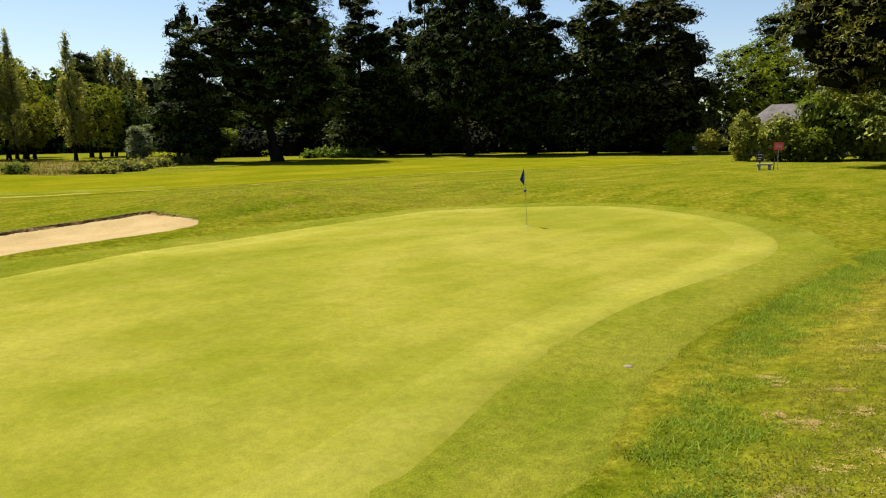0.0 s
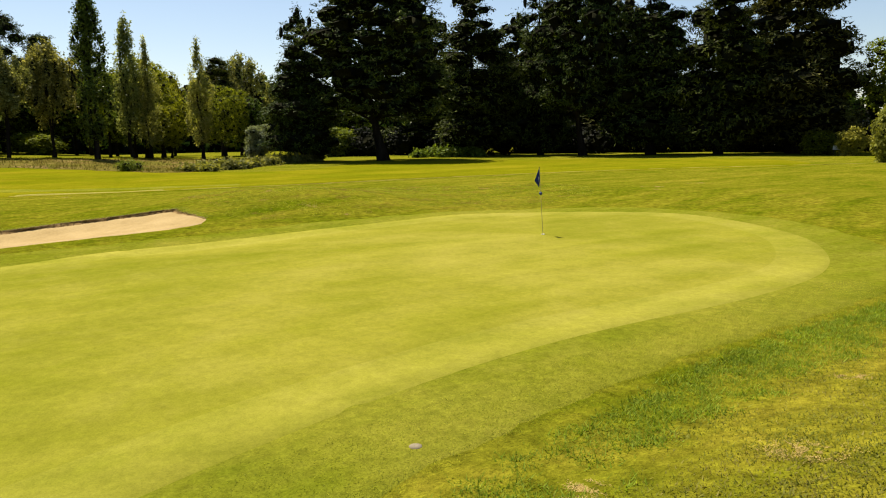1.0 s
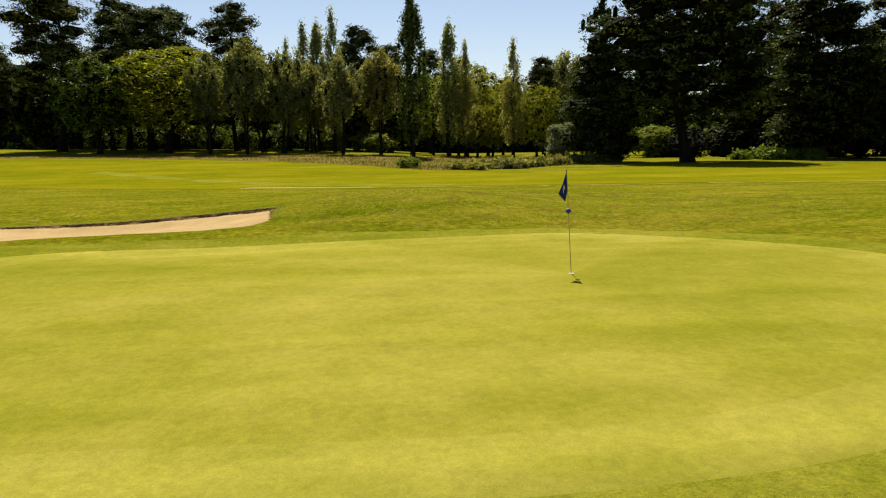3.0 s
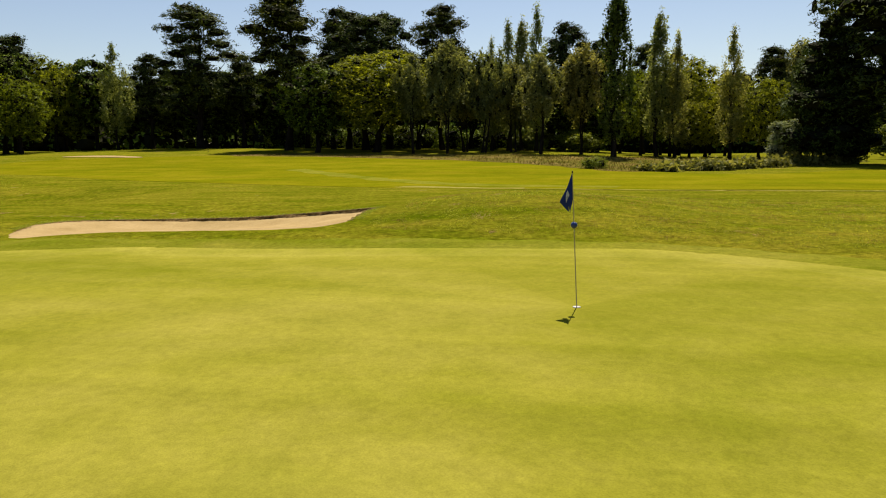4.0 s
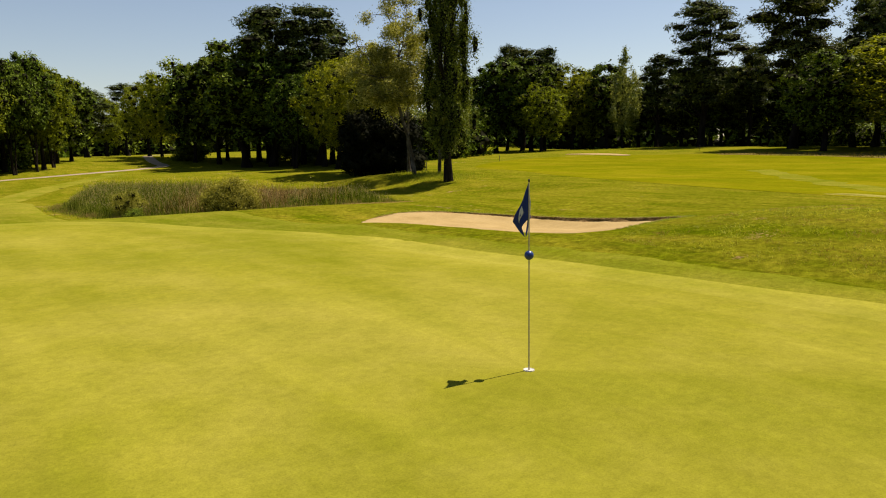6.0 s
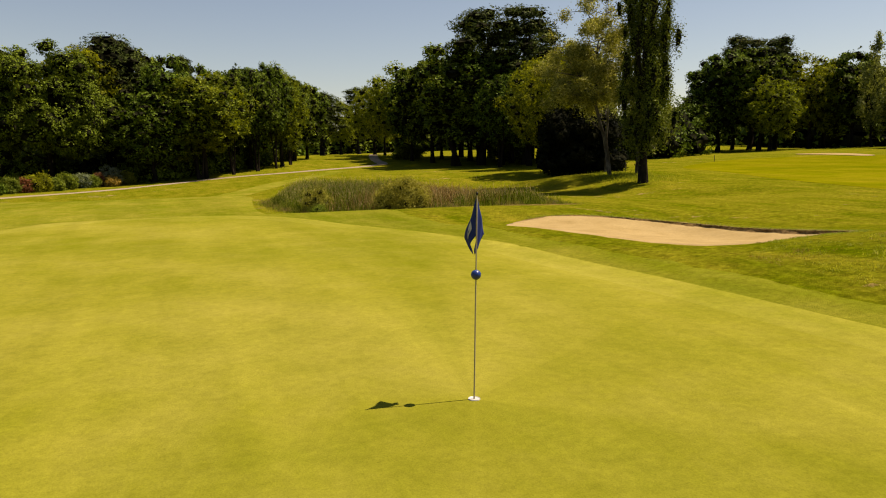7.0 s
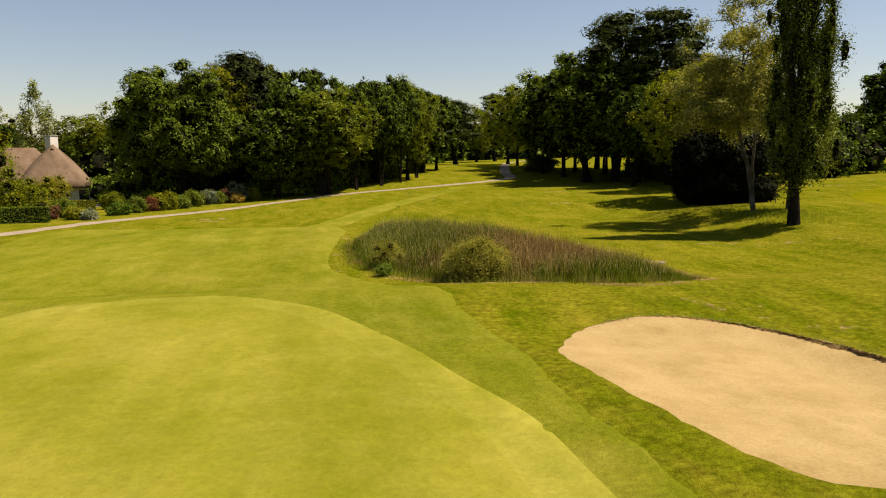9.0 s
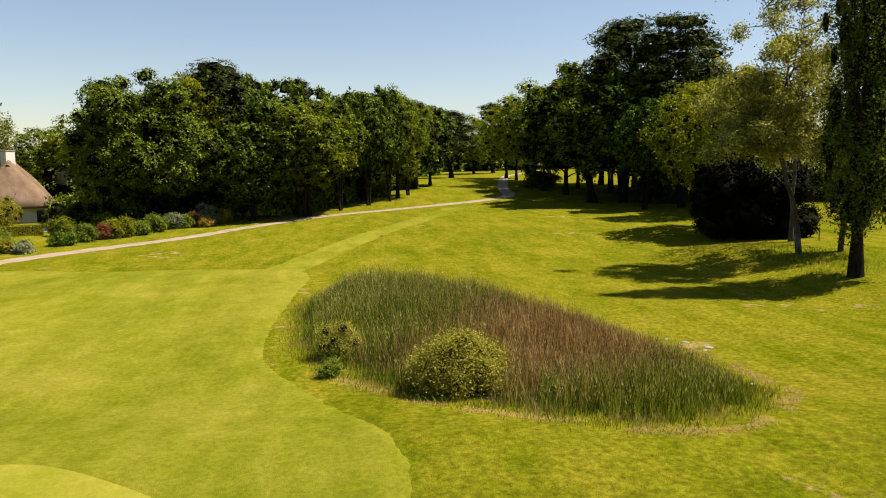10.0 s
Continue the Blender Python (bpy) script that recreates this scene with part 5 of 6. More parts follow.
# rows of far woods that close the view
def far_wood(a0, a1, dist, high, seed, label):
    rng = np.random.default_rng(seed)
    C, R = [], []
    for k in range(int((a1 - a0) * dist / 2.0)):
        a = a0 + (a1 - a0) * rng.random()
        d = dist + rng.uniform(0, 22)
        x, y = -10 + d * math.cos(a), -20 + d * math.sin(a)
        h = high * rng.uniform(0.65, 1.1)
        w = h * rng.uniform(0.25, 0.4)
        g = float(ground_z(x, y))
        C += [(x, y, g + h * 0.12), (x, y, g + h * 0.35), (x + rng.normal(0, w * 0.3), y + rng.normal(0, w * 0.3), g + h * 0.72)]
        R += [(w * 1.2, w * 1.2, h * 0.2), (w, w, h * 0.36), (w * 0.7, w * 0.7, h * 0.28)]
    me = foliage("far_woods", np.array(C), np.array(R), int(len(C) * 20), 4, 0.6, 0.7, 0.8, LEAF_OAK, rng, heart=0.9)
    stuff("far_woods", me, label, "woods")


far_wood(radians(55), radians(150), 185, 17, 91, "dark belt of far trees beyond the conifers")
far_wood(radians(150), radians(222), 190, 22, 92, "dark belt of far woods behind the western trees")
far_wood(radians(222), radians(262), 265, 15, 93, "far woods closing the end of the southern fairway")
far_wood(radians(262), radians(318), 195, 13, 94, "far woods behind the thatched house")
far_wood(radians(318), radians(415), 150, 15, 95, "belt of trees along the eastern edge")


# ---- trees and shrubs that stand apart ----
def single(thing, name, m, label, category, group=""):
    thing.name = name
    thing.matrix_basis = m
    return tagged(thing, label, category, group)


big = grow_poplar(28, 5.2, 201, 5600, 0.105, 0.118, LEAF_POP, 165, 0, 0.34, 0.56)
single(big, "poplar_tree", put(None, -36.4, -45.5, 1, 1, 40, 0.1), "tall broad poplar with glossy dark leaves and drooping lower twigs", "tree")


def grow_leaning_birch(H, seed, lean, spread, clumps, droop=0.0):
    """A birch whose pale stem leans and forks, with a thin airy crown."""
    rng = np.random.default_rng(seed)
    lean = np.array([*lean, 0.0])
    fork = lean * 0.42 + (0, 0, H * 0.36)
    heads = [lean * 1.0 + (0, 0, H * 0.96), fork + (-0.6, 0.9, H * 0.5), lean * 0.9 + (1.9, -1.2, H * 0.66), fork + (-1.2, -1.6, H * 0.34)]
    pieces = [tube(stem_path((0, 0, -0.2), fork, 0.03, rng, 8), np.linspace(0.23, 0.15, 8), 9, rng)]
    C, R = [], []
    for h in heads:
        line = stem_path(fork, h, 0.05, rng, 9)
        pieces.append(tube(line, np.linspace(0.12, 0.015, 9), 7, rng))
        for k in range(1, 9):
            for j in range(4):
                a = rng.uniform(0, 6.28)
                q = spread * rng.uniform(0.2, 1.0) * (1.15 - 0.08 * k)
                tip = line[k] + (q * math.cos(a), q * math.sin(a), rng.uniform(-0.6, 1.0))
                pieces.append(tube(stem_path(line[k], tip, 0.08, rng, 5), np.linspace(0.045, 0.008, 5), 5))
                s = rng.uniform(0.5, 1.05) * (1.1 - 0.05 * k)
                C.append(tip + (0, 0, -0.3 - droop)), R.append((s * (1 - 0.3 * droop), s * (1 - 0.3 * droop), s * (0.8 + droop)))
    v, f = join(pieces)
    thing = new("birch_tree")
    part("trunk", mesh_of("trunk", v, f, BARK_PALE, True), thing, "pale mottled leaning trunk and bare limbs")
    part("crown", foliage("crown", np.array(C), np.array(R), clumps, 9, 0.26, 0.095, 0.6, LEAF_BIRCH, rng, up=0.2, depth=0.5, hollow=0.3, heart=0.15), thing)
    return thing


single(grow_leaning_birch(19.5, 211, (3.4, -1.5), 5.0, 5600), "birch_tree", put(None, -37.4, -52.0, 0.97, 0.97, 0, 0.1), "leaning birch with a pale trunk and airy olive leaves", "tree")
single(grow_leaning_birch(16.0, 212, (-1.6, 1.8), 1.9, 1700, 1.6), "birch_tree", put(None, -40.2, -51.6, 0.85, 1, 0, 0.1), "young slender birch with drooping leaves beside the poplar", "tree")

single(grow_broadleaf(20.6, 20.0, 215, LEAF_OAK, 0.21, 5600, 9, 0.10, 1, None, 0.5, 0.78, 0.0), "tree", put(None, 18.0, -110.2, 1, 1, 0, 0.1), "huge spreading green broadleaf tree with foliage to the ground", "tree", "broadleaf trees")

airy = grow_broadleaf(14.5, 10.5, 216, LEAF_BIRCH, 0.13, 980, 7, 0.36, 1, BARK_PALE, 0.22, 0.0, 0.0)
single(airy, "birch_tree", put(None, -41.5, -58.5, 1, 1, 0, 0.1), "light olive tree with small leaves rising behind the birch", "tree")

single(grow_pine(21.5, 21.0, 217, LEAF_PINE_LIT, 0.34, 3600, True, 0.23), "pine_tree", put(None, 3.6, 50.1, 1, 1, 0, 0.1), "broad pine with heavy drooping boughs, sunlight put into its needle colour", "tree", "pines")

# the clipped-looking yew: dense and dark to the ground
rng = np.random.default_rng(221)
turn, lift = rng.uniform(0, 2 * np.pi, 70), rng.uniform(-0.25, 0.97, 70)
wide = np.where(lift > 0.15, np.sqrt(1 - np.maximum(lift - 0.15, 0) ** 2 / 0.76), 0.97 + 0.2 * np.minimum(lift, 0))
C = np.column_stack([4.3 * wide * np.cos(turn), 4.3 * wide * np.sin(turn), 1.9 + 5.6 * lift])
R = rng.uniform(0.75, 1.35, (70, 1)) * (1, 1, 0.95)
C, R = np.vstack([C, [(0, 0, 3.2), (0, 0, 1.6)]]), np.vstack([R, [(4.6, 4.6, 4.3), (4.7, 4.7, 2.2)]])
yew = new("yew_tree")
v, f = tube([(0, 0, -0.2), (0, 0, 2), (0, 0, 4.5)], [0.4, 0.3, 0.1], 8, rng)
part("trunk", mesh_of("trunk", v, f, BARK, True), yew)
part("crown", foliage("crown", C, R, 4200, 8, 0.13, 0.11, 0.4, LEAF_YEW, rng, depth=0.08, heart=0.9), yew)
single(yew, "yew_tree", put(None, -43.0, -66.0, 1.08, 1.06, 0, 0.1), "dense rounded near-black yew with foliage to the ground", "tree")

single(grow_bush(2.0, 2.75, 231, LEAF_GORSE, 4600, 0.042, 6, 30), "bush", put(None, -9.25, -30.7), "round pale olive bush at the edge of the reeds", "bush", "bushes by the pond")
single(grow_bush(1.5, 1.9, 232, LEAF_GORSE, 1300, 0.035, 6, 12), "bush", put(None, -5.55, -35.77), "small green bush at the edge of the reeds", "bush", "bushes by the pond")
single(grow_bush(0.85, 1.2, 233, LEAF_HEDGE, 240, 0.04, 6, 7), "bush", put(None, -11.9, -28.26), "low pale shoots of scrub before the reeds", "bush", "bushes by the pond")
single(grow_bush(0.6, 0.9, 234, LEAF_HEDGE, 220, 0.04, 6, 8), "bush", put(None, -5.22, -33.41), "low green scrub on the pond's rim", "bush", "bushes by the pond")

single(grow_bush(1.1, 2.8, 235, LEAF_HEDGE, 260, 0.09, 6, 8), "bush", put(None, -61.5, 2.4), "low dark green clump at the edge of the dry meadow", "bush", "shrubs")
single(grow_bush(6.2, 4.4, 236, LEAF_PALE, 700, 0.16, 6, 14), "bush", put(None, -88.0, 27.6), "tall white-flowering shrub before the dark conifers", "shrub", "shrubs")

# garden shrubs along the far side of the path
GARDEN = [
    ("dark green garden shrub", LEAF_OAK, 30.99, -73.17, 2.6, 3.4), ("russet-leaved garden shrub", LEAF_RED, 26.07, -79.23, 1.8, 2.2),
    ("rounded green garden shrub", LEAF_HEDGE, 25.47, -81.68, 2.6, 2.8), ("bright yellow garden shrub", LEAF_YELLOW, 23.25, -78.7, 1.6, 2.0),
    ("silvery garden shrub", LEAF_PALE, 21.65, -78.22, 1.3, 1.8), ("clipped dark green shrub", LEAF_OAK, 20.47, -84.6, 1.7, 2.8),
    ("spreading light green plant", LEAF_LIGHT, 24.2, -95, 3.0, 3.4), ("rounded green garden shrub", LEAF_HEDGE, 19.42, -88.37, 2.3, 2.4),
    ("russet-leaved garden shrub", LEAF_RED, 18.37, -90.61, 2.2, 2.0), ("large light green garden shrub", LEAF_LIGHT, 17.44, -92.76, 2.8, 4.0),
    ("rounded green garden shrub", LEAF_HEDGE, 15.6, -95, 1.9, 2.8), ("round clipped green shrub", LEAF_HEDGE, 14.8, -99, 2.7, 3.2),
    ("silvery garden shrub", LEAF_PALE, 13.4, -102.6, 2.4, 2.8), ("green garden shrub", LEAF_HEDGE, 12, -103.2, 1.9, 2.0),
]
GARDEN_MORE = [
    ("russet-leaved garden shrub", LEAF_RED, 11.3, -105, 2.1, 1.8), ("pale flowering garden shrub", LEAF_PALE, 9.9, -106.6, 2.9, 3.6),
    ("orange flowering shrub", LEAF_ORANGE, 9.4, -103.4, 1.6, 2.0), ("yellow-green garden shrub", LEAF_YELLOW, 7.6, -107.2, 2.1, 2.2),
    ("bushy yellow-green garden tree", LEAF_YELLOW, 33.9, -104.4, 4.9, 4.8), ("bushy light green garden shrub", LEAF_LIGHT, 28.56, -78.45, 7.0, 6.6),
    ("light green garden tree", LEAF_LIGHT, 33.6, -81.14, 12.2, 9.0), ("dark green garden shrub", LEAF_OAK, 22, -104, 2.2, 3.0),
    ("slim dark garden conifer", LEAF_CYP, 28.4, -112.5, 3.4, 1.6), ("dark green garden shrub", LEAF_OAK, 30.95, -86.04, 2.0, 3.0),
]
for k, (label, mat, x, y, H, W) in enumerate(GARDEN + GARDEN_MORE):
    single(grow_bush(H * (0.8 if y > -100 else 0.92), W * 0.9, 300 + k, mat, 480, 0.09 + 0.01 * W, 6, 14), "shrub", put(None, x, y, 1, 1, 37 * k), label + " behind the path", "shrub", "garden shrubs")


def clipped_hedge(x0, y0, x1, y1, high, thick, seed, mat, label):
    """A box hedge: a loose skin of leaves over a core painted as shade."""
    rng = np.random.default_rng(seed)
    a, b = np.array([x0, y0]), np.array([x1, y1])
    length = np.linalg.norm(b - a)
    d = (b - a) / length
    s = np.array([-d[1], d[0]])
    n = int(length * 620)
    u, w, h = rng.uniform(0, length, n), rng.uniform(-1, 1, n), rng.uniform(0, 1, n)
    face = rng.integers(0, 3, n)
    w = np.where(face < 2, np.where(face == 0, -1, 1) * (1 - np.abs(rng.normal(0, 0.06, n))), w)
    h = np.where(face == 2, 1 - np.abs(rng.normal(0, 0.05, n)), h)
    q = a + np.outer(u, d) + np.outer(w * thick / 2, s)
    pts = np.column_stack([q, ground_z(q[:, 0], q[:, 1]) + h * high])
    nn = np.where((face == 2)[:, None], (0, 0, 1.0), np.column_stack([np.outer(np.sign(w), s), np.zeros(n)])) + rng.normal(0, 0.6, (n, 3))
    thing = new("hedge")
    part("foliage", mesh_of("foliage", *leaf_quads(pts, nn, 0.09, 0.65, rng), mat), thing)
    # near-black box within, coloured as the shade behind the leaves
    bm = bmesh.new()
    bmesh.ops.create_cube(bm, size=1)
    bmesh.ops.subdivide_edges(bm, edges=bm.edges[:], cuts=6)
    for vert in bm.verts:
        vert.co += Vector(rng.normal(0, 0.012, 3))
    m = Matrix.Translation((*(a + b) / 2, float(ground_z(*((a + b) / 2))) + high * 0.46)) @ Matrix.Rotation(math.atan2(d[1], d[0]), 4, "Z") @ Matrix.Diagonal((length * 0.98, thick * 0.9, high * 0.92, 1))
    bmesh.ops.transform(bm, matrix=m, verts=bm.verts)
    bm_part("heart", bm, SHADE_CORE, thing)
    return tagged(thing, label, "hedge")


clipped_hedge(30.25, -74.2, 24.73, -75.67, 1.6, 1.3, 341, LEAF_HEDGE, "clipped light green box hedge along the path")
clipped_hedge(33.1, -92.22, 26.5, -96.5, 1.1, 1.0, 342, LEAF_YELLOW, "low clipped yellow-green hedge before the house")
clipped_hedge(-24, -152, -19, -146, 2.4, 2.0, 343, LEAF_LIGHT, "sunlit light green hedge beyond the trees")


# thickets that fill the woods' undergrowth
def thicket(name, line, width, high, seed, mat, label):
    rng = np.random.default_rng(seed)
    c = curve_round(line, 2.2, False)
    C, R = [], []
    for x, y in c:
        for k in range(2):
            px, py = x + rng.normal(0, width / 2), y + rng.normal(0, width / 2)
            h = high * rng.uniform(0.5, 1.15)
            C.append((px, py, float(ground_z(px, py)) + h * 0.4)), R.append((h * 0.5 + 0.6, h * 0.5 + 0.6, h * 0.6))
    C, R = np.array(C), np.array(R)
    stuff(name, foliage(name, C, R, len(C) * 65, 6, 0.3, 0.24, 0.65, mat, rng, heart=0.75), label, "undergrowth")


thicket("undergrowth", [(34, -128), (24, -121), (12, -124), (2, -125), (-8, -134), (-16, -140)], 5.0, 5.5, 351, LEAF_OAK, "dark undergrowth below the southern trees")
thicket("undergrowth", [(7, -112), (1, -114.5), (-4, -120.5), (-9, -127.5), (-14, -136)], 1.6, 3.4, 358, LEAF_OAK, "dark undergrowth along the path's edge")
thicket("undergrowth", [(38, -142), (20, -140), (4, -146), (-14, -156)], 8.0, 9.0, 352, LEAF_OAK, "dark undergrowth below the southern trees")
# leaf colour near black here, to give the shade behind the conifers
thicket("undergrowth", [(-100, 52), (-84, 64), (-74, 76), (-60, 86), (-46, 92), (-30, 98), (-12, 104), (8, 100)], 6.0, 5.0, 353, LEAF_YEW, "near-black undergrowth standing in for shade behind the conifers")
thicket("undergrowth", [(-74, 50), (-69, 56)], 2.6, 1.3, 354, LEAF_HEDGE, "light green shrubs between the conifers")
thicket("undergrowth", [(-150, -66), (-148, -46), (-147, -28), (-146, -8)], 5.0, 5.0, 355, LEAF_OAK, "dark undergrowth behind the western trees")
thicket("undergrowth", [(-76, -96), (-84, -104), (-90, -118), (-84, -134)], 5.0, 10.0, 359, LEAF_OAK, "dark undergrowth behind the poplar")
thicket("fern_bank", [(-57, 7), (-62, 11), (-67, 16.5), (-72, 22.5), (-78, 31)], 1.5, 0.8, 357, LEAF_FERN, "bank of pale ferns and cow parsley at the fairway's end")


# ---- the thatched house ----
def hip_roof(cx, cy, half, y_front, y_back, eave, ridge, flare=0.35, rows=9, cols=36):
    """A rounded thatched roof with hipped ends, thick at the eaves."""
    length = (y_front - y_back) / 2
    my = (y_front + y_back) / 2
    verts = []
    for k in range(rows + 1):
        u = k / rows
        for j in range(cols):
            a = 2 * math.pi * j / cols
            c, s = math.cos(a), math.sin(a)
            e = 0.42
            px = math.copysign(abs(c) ** e, c) * half * (1 - u)
            py = math.copysign(abs(s) ** e, s) * (length - (half * 0.85) * u)
            z = eave + (ridge - eave) * (u ** (1 - 0.12) + flare * 0.10 * math.sin(u * math.pi))
            verts.append((cx + px, my + py, z))
    for j in range(cols):
        x, y, z = verts[j]
        verts.append((cx + (x - cx) * 0.95, my + (y - my) * 0.97, eave - 0.38))
    faces = [(k * cols + j, k * cols + (j + 1) % cols, (k + 1) * cols + (j + 1) % cols, (k + 1) * cols + j) for k in range(rows) for j in range(cols)]
    s = (rows + 1) * cols
    faces += [(s + j, s + (j + 1) % cols, (j + 1) % cols, j) for j in range(cols)]
    return np.array(verts), np.array(faces)


def box(bm, x0, y0, z0, x1, y1, z1, bevel=0.0):
    r = bmesh.ops.create_cube(bm, size=1, matrix=Matrix.Translation(((x0 + x1) / 2, (y0 + y1) / 2, (z0 + z1) / 2)) @ Matrix.Diagonal((x1 - x0, y1 - y0, z1 - z0, 1)))
    if bevel:
        edges = {e for v in r["verts"] for e in v.link_edges}
        bmesh.ops.bevel(bm, geom=list(edges), offset=bevel, segments=1, affect="EDGES")


def box_part(name, size, mat, parent, label="", bevel=0.02):
    bm = bmesh.new()
    box(bm, *size, bevel)
    return bm_part(name, bm, mat, parent, label)


house = new("house")
g = -2.4
house.location = (40.9, -125.5, g)
house.rotation_euler = (0, 0, radians(18))
tagged(house, "white cottage with a steep brown thatched roof and a white chimney", "house")
box_part("wall", (-5.2, -12, -0.6, 5.2, 5.0, 2.9), LIME, house, "lime-washed wall", 0.03)
v, f = hip_roof(0, 0, 5.8, 6.6, -13, 2.8, 9.5)
part("roof", mesh_of("roof", v, f, THATCH, True), house, "thick weathered brown thatch")
v, f = tube([(0.05, 2.6, 8.5), (0, -0.5, 9.55), (0, -6.4, 9.55)], [0.28, 0.36, 0.3], 10)
part("ridge", mesh_of("ridge", v, f, THATCH, True), house, "rounded thatch ridge")
chimney = box_part("chimney", (-0.85, -0.55, -3.0, 0.85, 0.55, 0.0), LIME, house, "white rendered chimney", 0.05)
chimney.matrix_basis = pose(0.1, 0.3, 10.75, 0, 0, 48)
box_part("chimney_cap", (-0.92, -0.62, 0.0, 0.92, 0.62, 0.16), STONE, chimney, "", 0.03)
# near-black panel on the wall, coloured as the darkness of an open doorway
door = box_part("door", (-4.7, 5.0, -0.1, -3.3, 5.06, 2.1), GLASS_DARK, house, "near-black panel painted as the unlit doorway")
box_part("post", (-5.5, 5.7, -0.4, -5.3, 5.9, 2.8), DARKWOOD, house, "wooden porch post")
for x in (-1.4, 2.2):
    win = box_part("window", (x, 5.0, 0.9, x + 1.2, 5.05, 2.0), GLASS_DARK, house, "dark window")
    box_part("frame", (x - 0.08, 5.0, 0.82, x + 1.28, 5.03, 0.9), WHITE_PAINT, win, "", 0.005)
    box_part("glazing_bar", (x + 0.57, 5.05, 0.9, x + 0.63, 5.08, 2.0), WHITE_PAINT, win, "", 0.005)
wing = hip_roof(0, 0, 5.0, 10.0, -10.0, 2.8, 9.0)
wv = np.column_stack([wing[0][:, 1] + 8.5, -wing[0][:, 0] - 6.5, wing[0][:, 2]])
part("wing_roof", mesh_of("wing_roof", wv, wing[1], THATCH, True), house, "thatched roof of the wing")
box_part("wing_wall", (5.2, -10.6, -0.6, 17.6, -2.4, 2.9), LIME, house, "", 0.03)
terrace = sheet("pavement", curve_round([(38, -112), (27, -113), (25, -106), (29, -100), (36, -102)], 1.0), STONE, with_lift(0.05), 1.5, (), None, "pale paved terrace before the house", "terrace")

# the cottage beyond the northern shrubs
cottage = new("cottage")
cottage.location = (-13.0, 77.0, 0.0)
tagged(cottage, "pale cottage with a weathered thatched roof half hidden by shrubs", "house")
box_part("wall", (-5.5, -3.2, -0.2, 5.5, 3.2, 2.6), LIME, cottage, "white wall", 0.03)
r = hip_roof(0, 0, 4.3, 6.6, -6.6, 2.4, 6.5)
part("roof", mesh_of("roof", np.column_stack([r[0][:, 1], -r[0][:, 0], r[0][:, 2]]), r[1], SHINGLE, True), cottage, "pale grey weathered roof")
box_part("chimney", (2.4, -0.5, 5.8, 3.4, 0.5, 8.0), LIME, cottage, "", 0.03)
box_part("window", (-2.5, -3.26, 0.9, -1.3, -3.2, 2.0), GLASS_DARK, cottage, "dark window")


# ---- small things on the course ----
def tee_furniture():
    board = new("tee_sign")
    board.matrix_basis = pose(-5.6, 41.8, float(ground_z(-5.6, 41.8)), 0, 0, 28)
    tagged(board, "dark wooden tee board on a post beside the bench", "sign")
    box_part("post", (-0.05, -0.05, -0.3, 0.05, 0.05, 1.62), DARKWOOD, board, "", 0.01)
    panel = box_part("panel", (-0.30, -0.09, 0.62, 0.24, -0.055, 1.42), DARKWOOD, board, "dark board with pale markings", 0.01)
    for k, (x0, x1, z) in enumerate(((-0.2, -0.05, 1.2), (0.0, 0.14, 1.2), (-0.2, 0.14, 0.95), (-0.2, 0.05, 0.78))):
        box_part("marking", (x0, -0.098, z, x1, -0.092, z + 0.07), WHITE_PAINT, panel, "", 0.001)
    bench = new("bench")
    bench.matrix_basis = pose(-4.9, 40.8, float(ground_z(-4.9, 40.8)), 0, 0, 24)
    tagged(bench, "low pale stone bench beside the tee sign", "bench")
    box_part("seat", (-0.62, -0.24, 0.40, 0.62, 0.24, 0.52), STONE, bench, "", 0.02)
    for x in (-0.5, 0.3):
        box_part("support", (x, -0.2, -0.1, x + 0.2, 0.2, 0.40), STONE, bench, "", 0.01)
    red = new("red_sign")
    red.matrix_basis = pose(-4.1, 41.6, float(ground_z(-4.1, 41.6)), 0, 0, 24)
    tagged(red, "red rectangular notice on a thin metal post", "sign")
    v, f = tube([(0, 0, -0.2), (0, 0, 2.2)], [0.025, 0.025], 10)
    part("post", mesh_of("post", v, f, STONE, True), red)
    panel = box_part("panel", (-0.38, -0.045, 1.62, 0.38, -0.027, 2.22), RED_PAINT, red, "faded red panel", 0.006)
    for z in (2.02, 1.9, 1.78):
        box_part("marking", (-0.26, -0.052, z, 0.26, -0.047, z + 0.03), WHITE_PAINT, panel, "", 0.001)
    stake = new("marker_post")
    stake.matrix_basis = pose(-4.3, 41.2, float(ground_z(-4.3, 41.2)), 0, 4, 0)
    tagged(stake, "short dark wooden stake by the bench", "post", "marker posts")
    part("post", mesh_of("post", *tube([(0, 0, -0.2), (0, 0, 0.9), (0, 0, 0.93)], [0.04, 0.04, 0.01], 8), DARKWOOD, True), stake)
    for x, y in ((-104.0, -61.0), (-70.0, -74.0), (-43.5, -58)):
        copy_thing(stake, pose(x, y, float(ground_z(x, y)), 0, 0, 0))
    white = new("white_sign")
    white.matrix_basis = pose(-25.3, 76.0, float(ground_z(-25.3, 76)), 0, 0, 20)
    tagged(white, "small white notice board on two short posts", "sign")
    box_part("panel", (-0.45, -0.03, 0.7, 0.45, 0.0, 1.2), WHITE_PAINT, white, "", 0.005)
    for x in (-0.36, 0.3):
        box_part("post", (x, 0.002, -0.2, x + 0.06, 0.06, 1.1), DARKWOOD, white, "", 0.005)


tee_furniture()

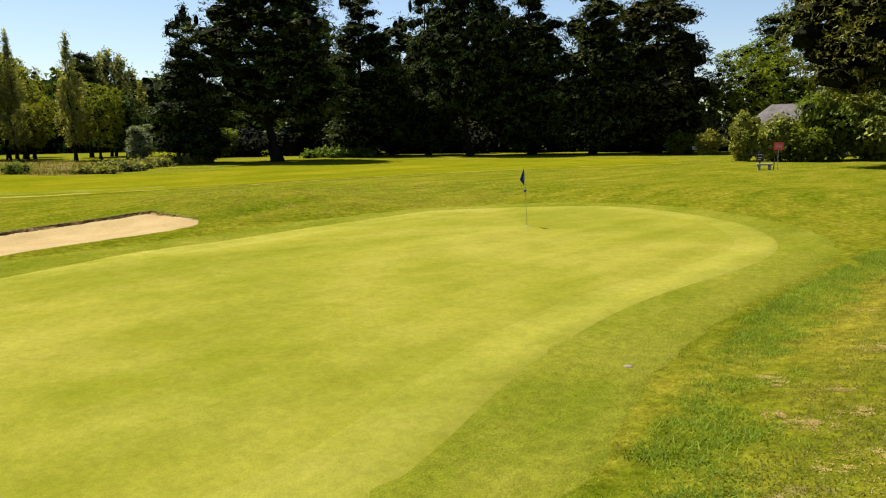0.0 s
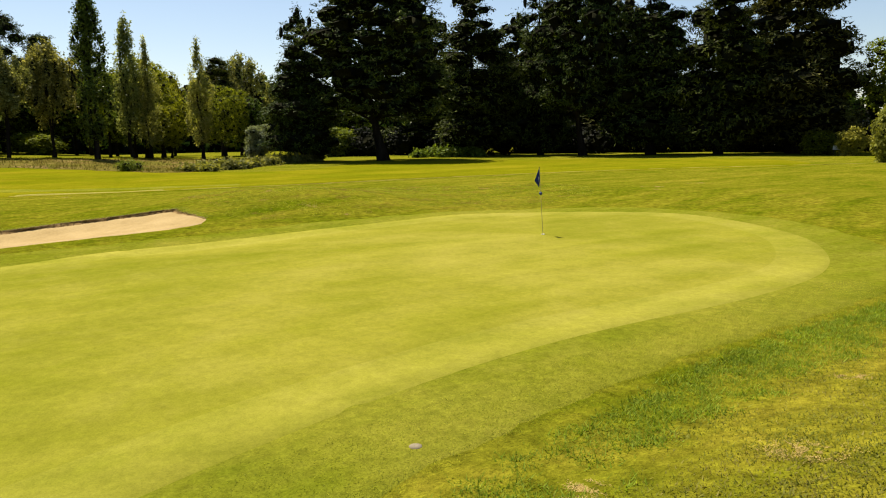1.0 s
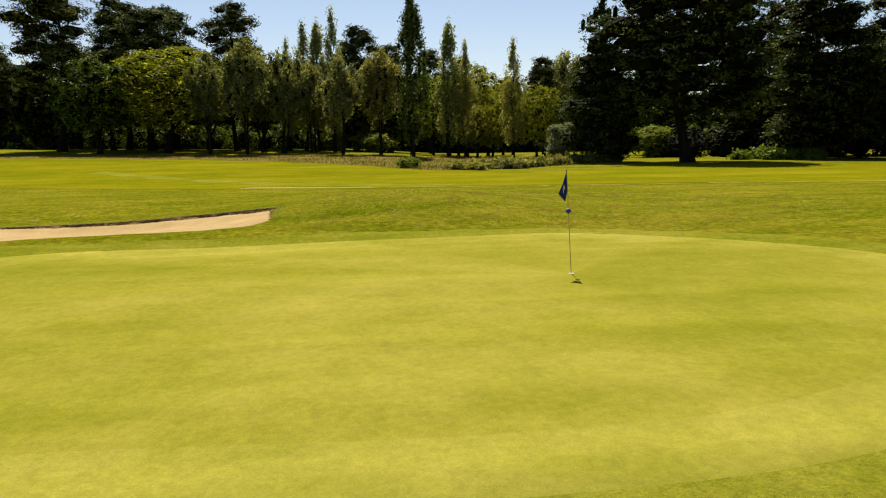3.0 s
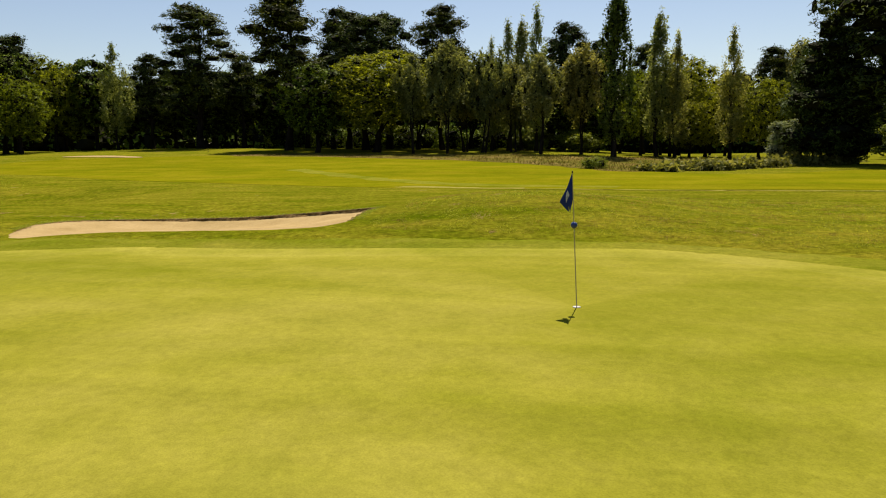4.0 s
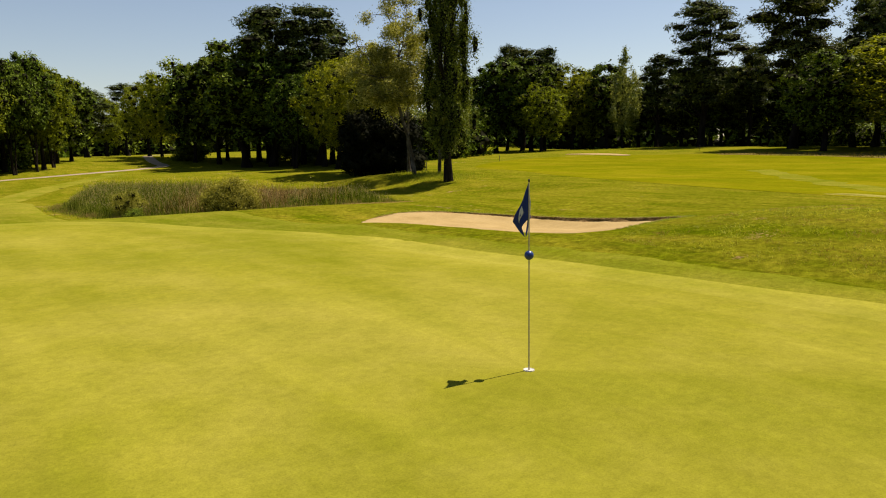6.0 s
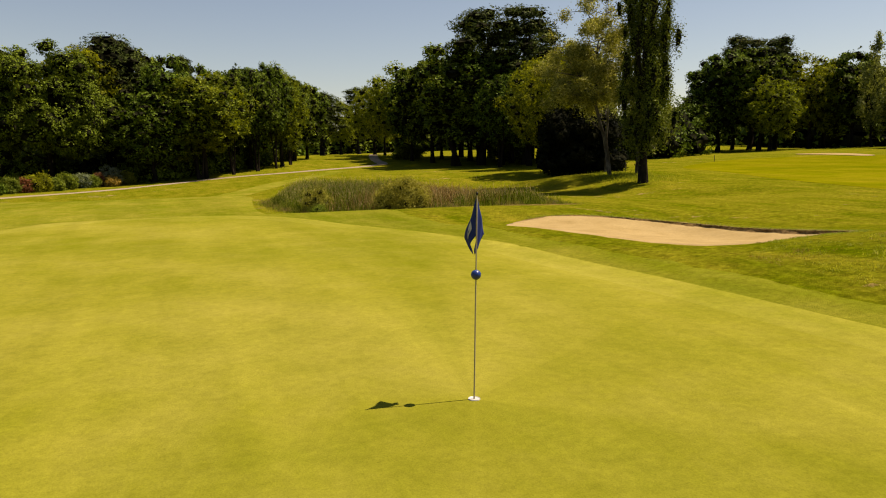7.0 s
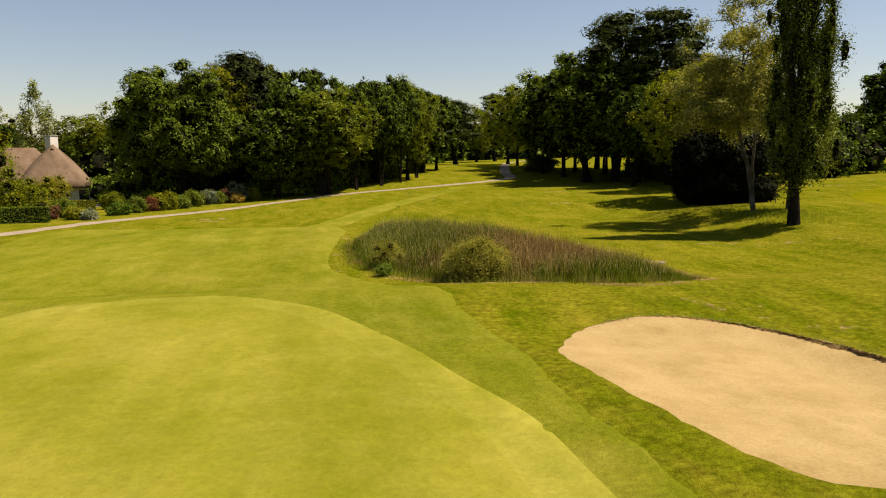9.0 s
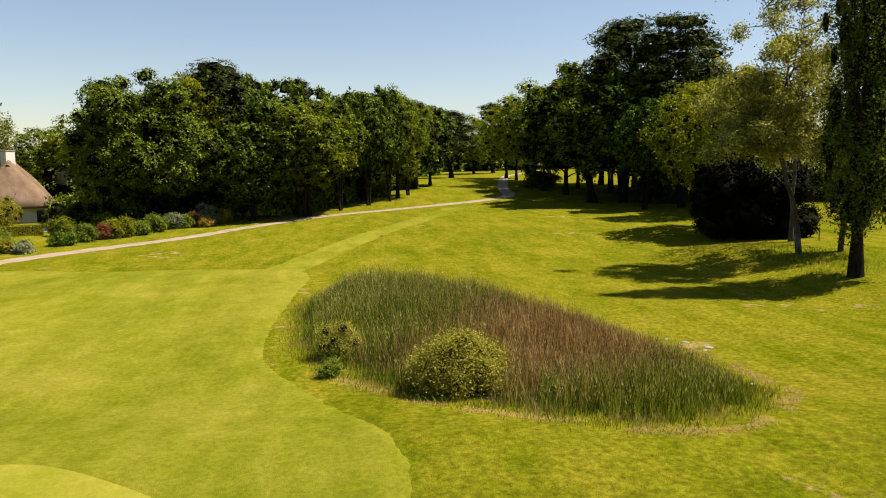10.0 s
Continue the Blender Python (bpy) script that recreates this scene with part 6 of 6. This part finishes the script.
far_edge = curve_round([(-90.6, -78.0), (-92.6, -74.0), (-91.4, -69.0), (-88.4, -63.6), (-86.4, -63.2), (-87.6, -68.0), (-88.6, -73.0), (-88.8, -77.0)], 0.6)
sheet("bunker_far", far_edge, SAND, with_lift(0.06), 0.6, (), None, "far shallow sand bunker on the fairway", "bunker")


# sprinkler cover in the fringe
LID = grained("grey_plastic_lid", [(0.12, 0.10, 0.062), (0.21, 0.18, 0.12)], 9.0, 0.8, 0.2, 0.003, spec=0.1)
LID_GAP = grained("dry_soil_ring", [(0.06, 0.045, 0.018), (0.12, 0.09, 0.035)], 9.0, 0.95, 0.2, 0.003, spec=0.05)
plug = new("sprinkler_head")
plug.matrix_basis = pose(10.25, -12.05, float(ground_z(10.25, -12.05)) + 0.014)
tagged(plug, "round dusty tan sprinkler cover sunk in the fringe", "sprinkler")
part("rim", mesh_of("rim", *tube([(0, 0, 0.004), (0, 0, 0.006)], [0.12, 0.066], 20), LID_GAP), plug, "brown gap in the turf")
part("lid", mesh_of("lid", *tube([(0, 0, 0.004), (0, 0, 0.012), (0, 0, 0.013)], [0.068, 0.066, 0.001], 20), LID), plug, "dusty tan lid")


def stone(x, y, size, seed):
    r = random.Random(seed)
    bm = bmesh.new()
    bmesh.ops.create_icosphere(bm, subdivisions=2, radius=size)
    for vert in bm.verts:
        vert.co = Vector((vert.co.x * 1.3, vert.co.y * 0.8, vert.co.z * 0.3)) * (1 + 0.35 * noise.noise(vert.co * 4 + Vector((seed, 0, 0))))
    bmesh.ops.transform(bm, matrix=pose(x, y, float(ground_z(x, y)) + size * 0.05, 0, 0, r.uniform(0, 180)), verts=bm.verts)
    tagged(bm_part("rock", bm, STONE, None, "", True), "flat pale rock lying in the turf by the pond", "rock", "rocks by the pond")


for k, (x, y, s) in enumerate(((-20.01, -35.55, 0.15), (-19.5, -36.19, 0.10), (-20.55, -34.61, 0.17), (-20.24, -34.31, 0.09), (-19.45, -29.9, 0.10))):
    stone(x, y, s, k)

# kinds that no place called for
for protos in [v[0] for v in KINDS.values()] + [BUSHES]:
    for proto in protos:
        if proto.name not in used:
            for o in (*proto.children_recursive, proto):
                bpy.data.objects.remove(o)
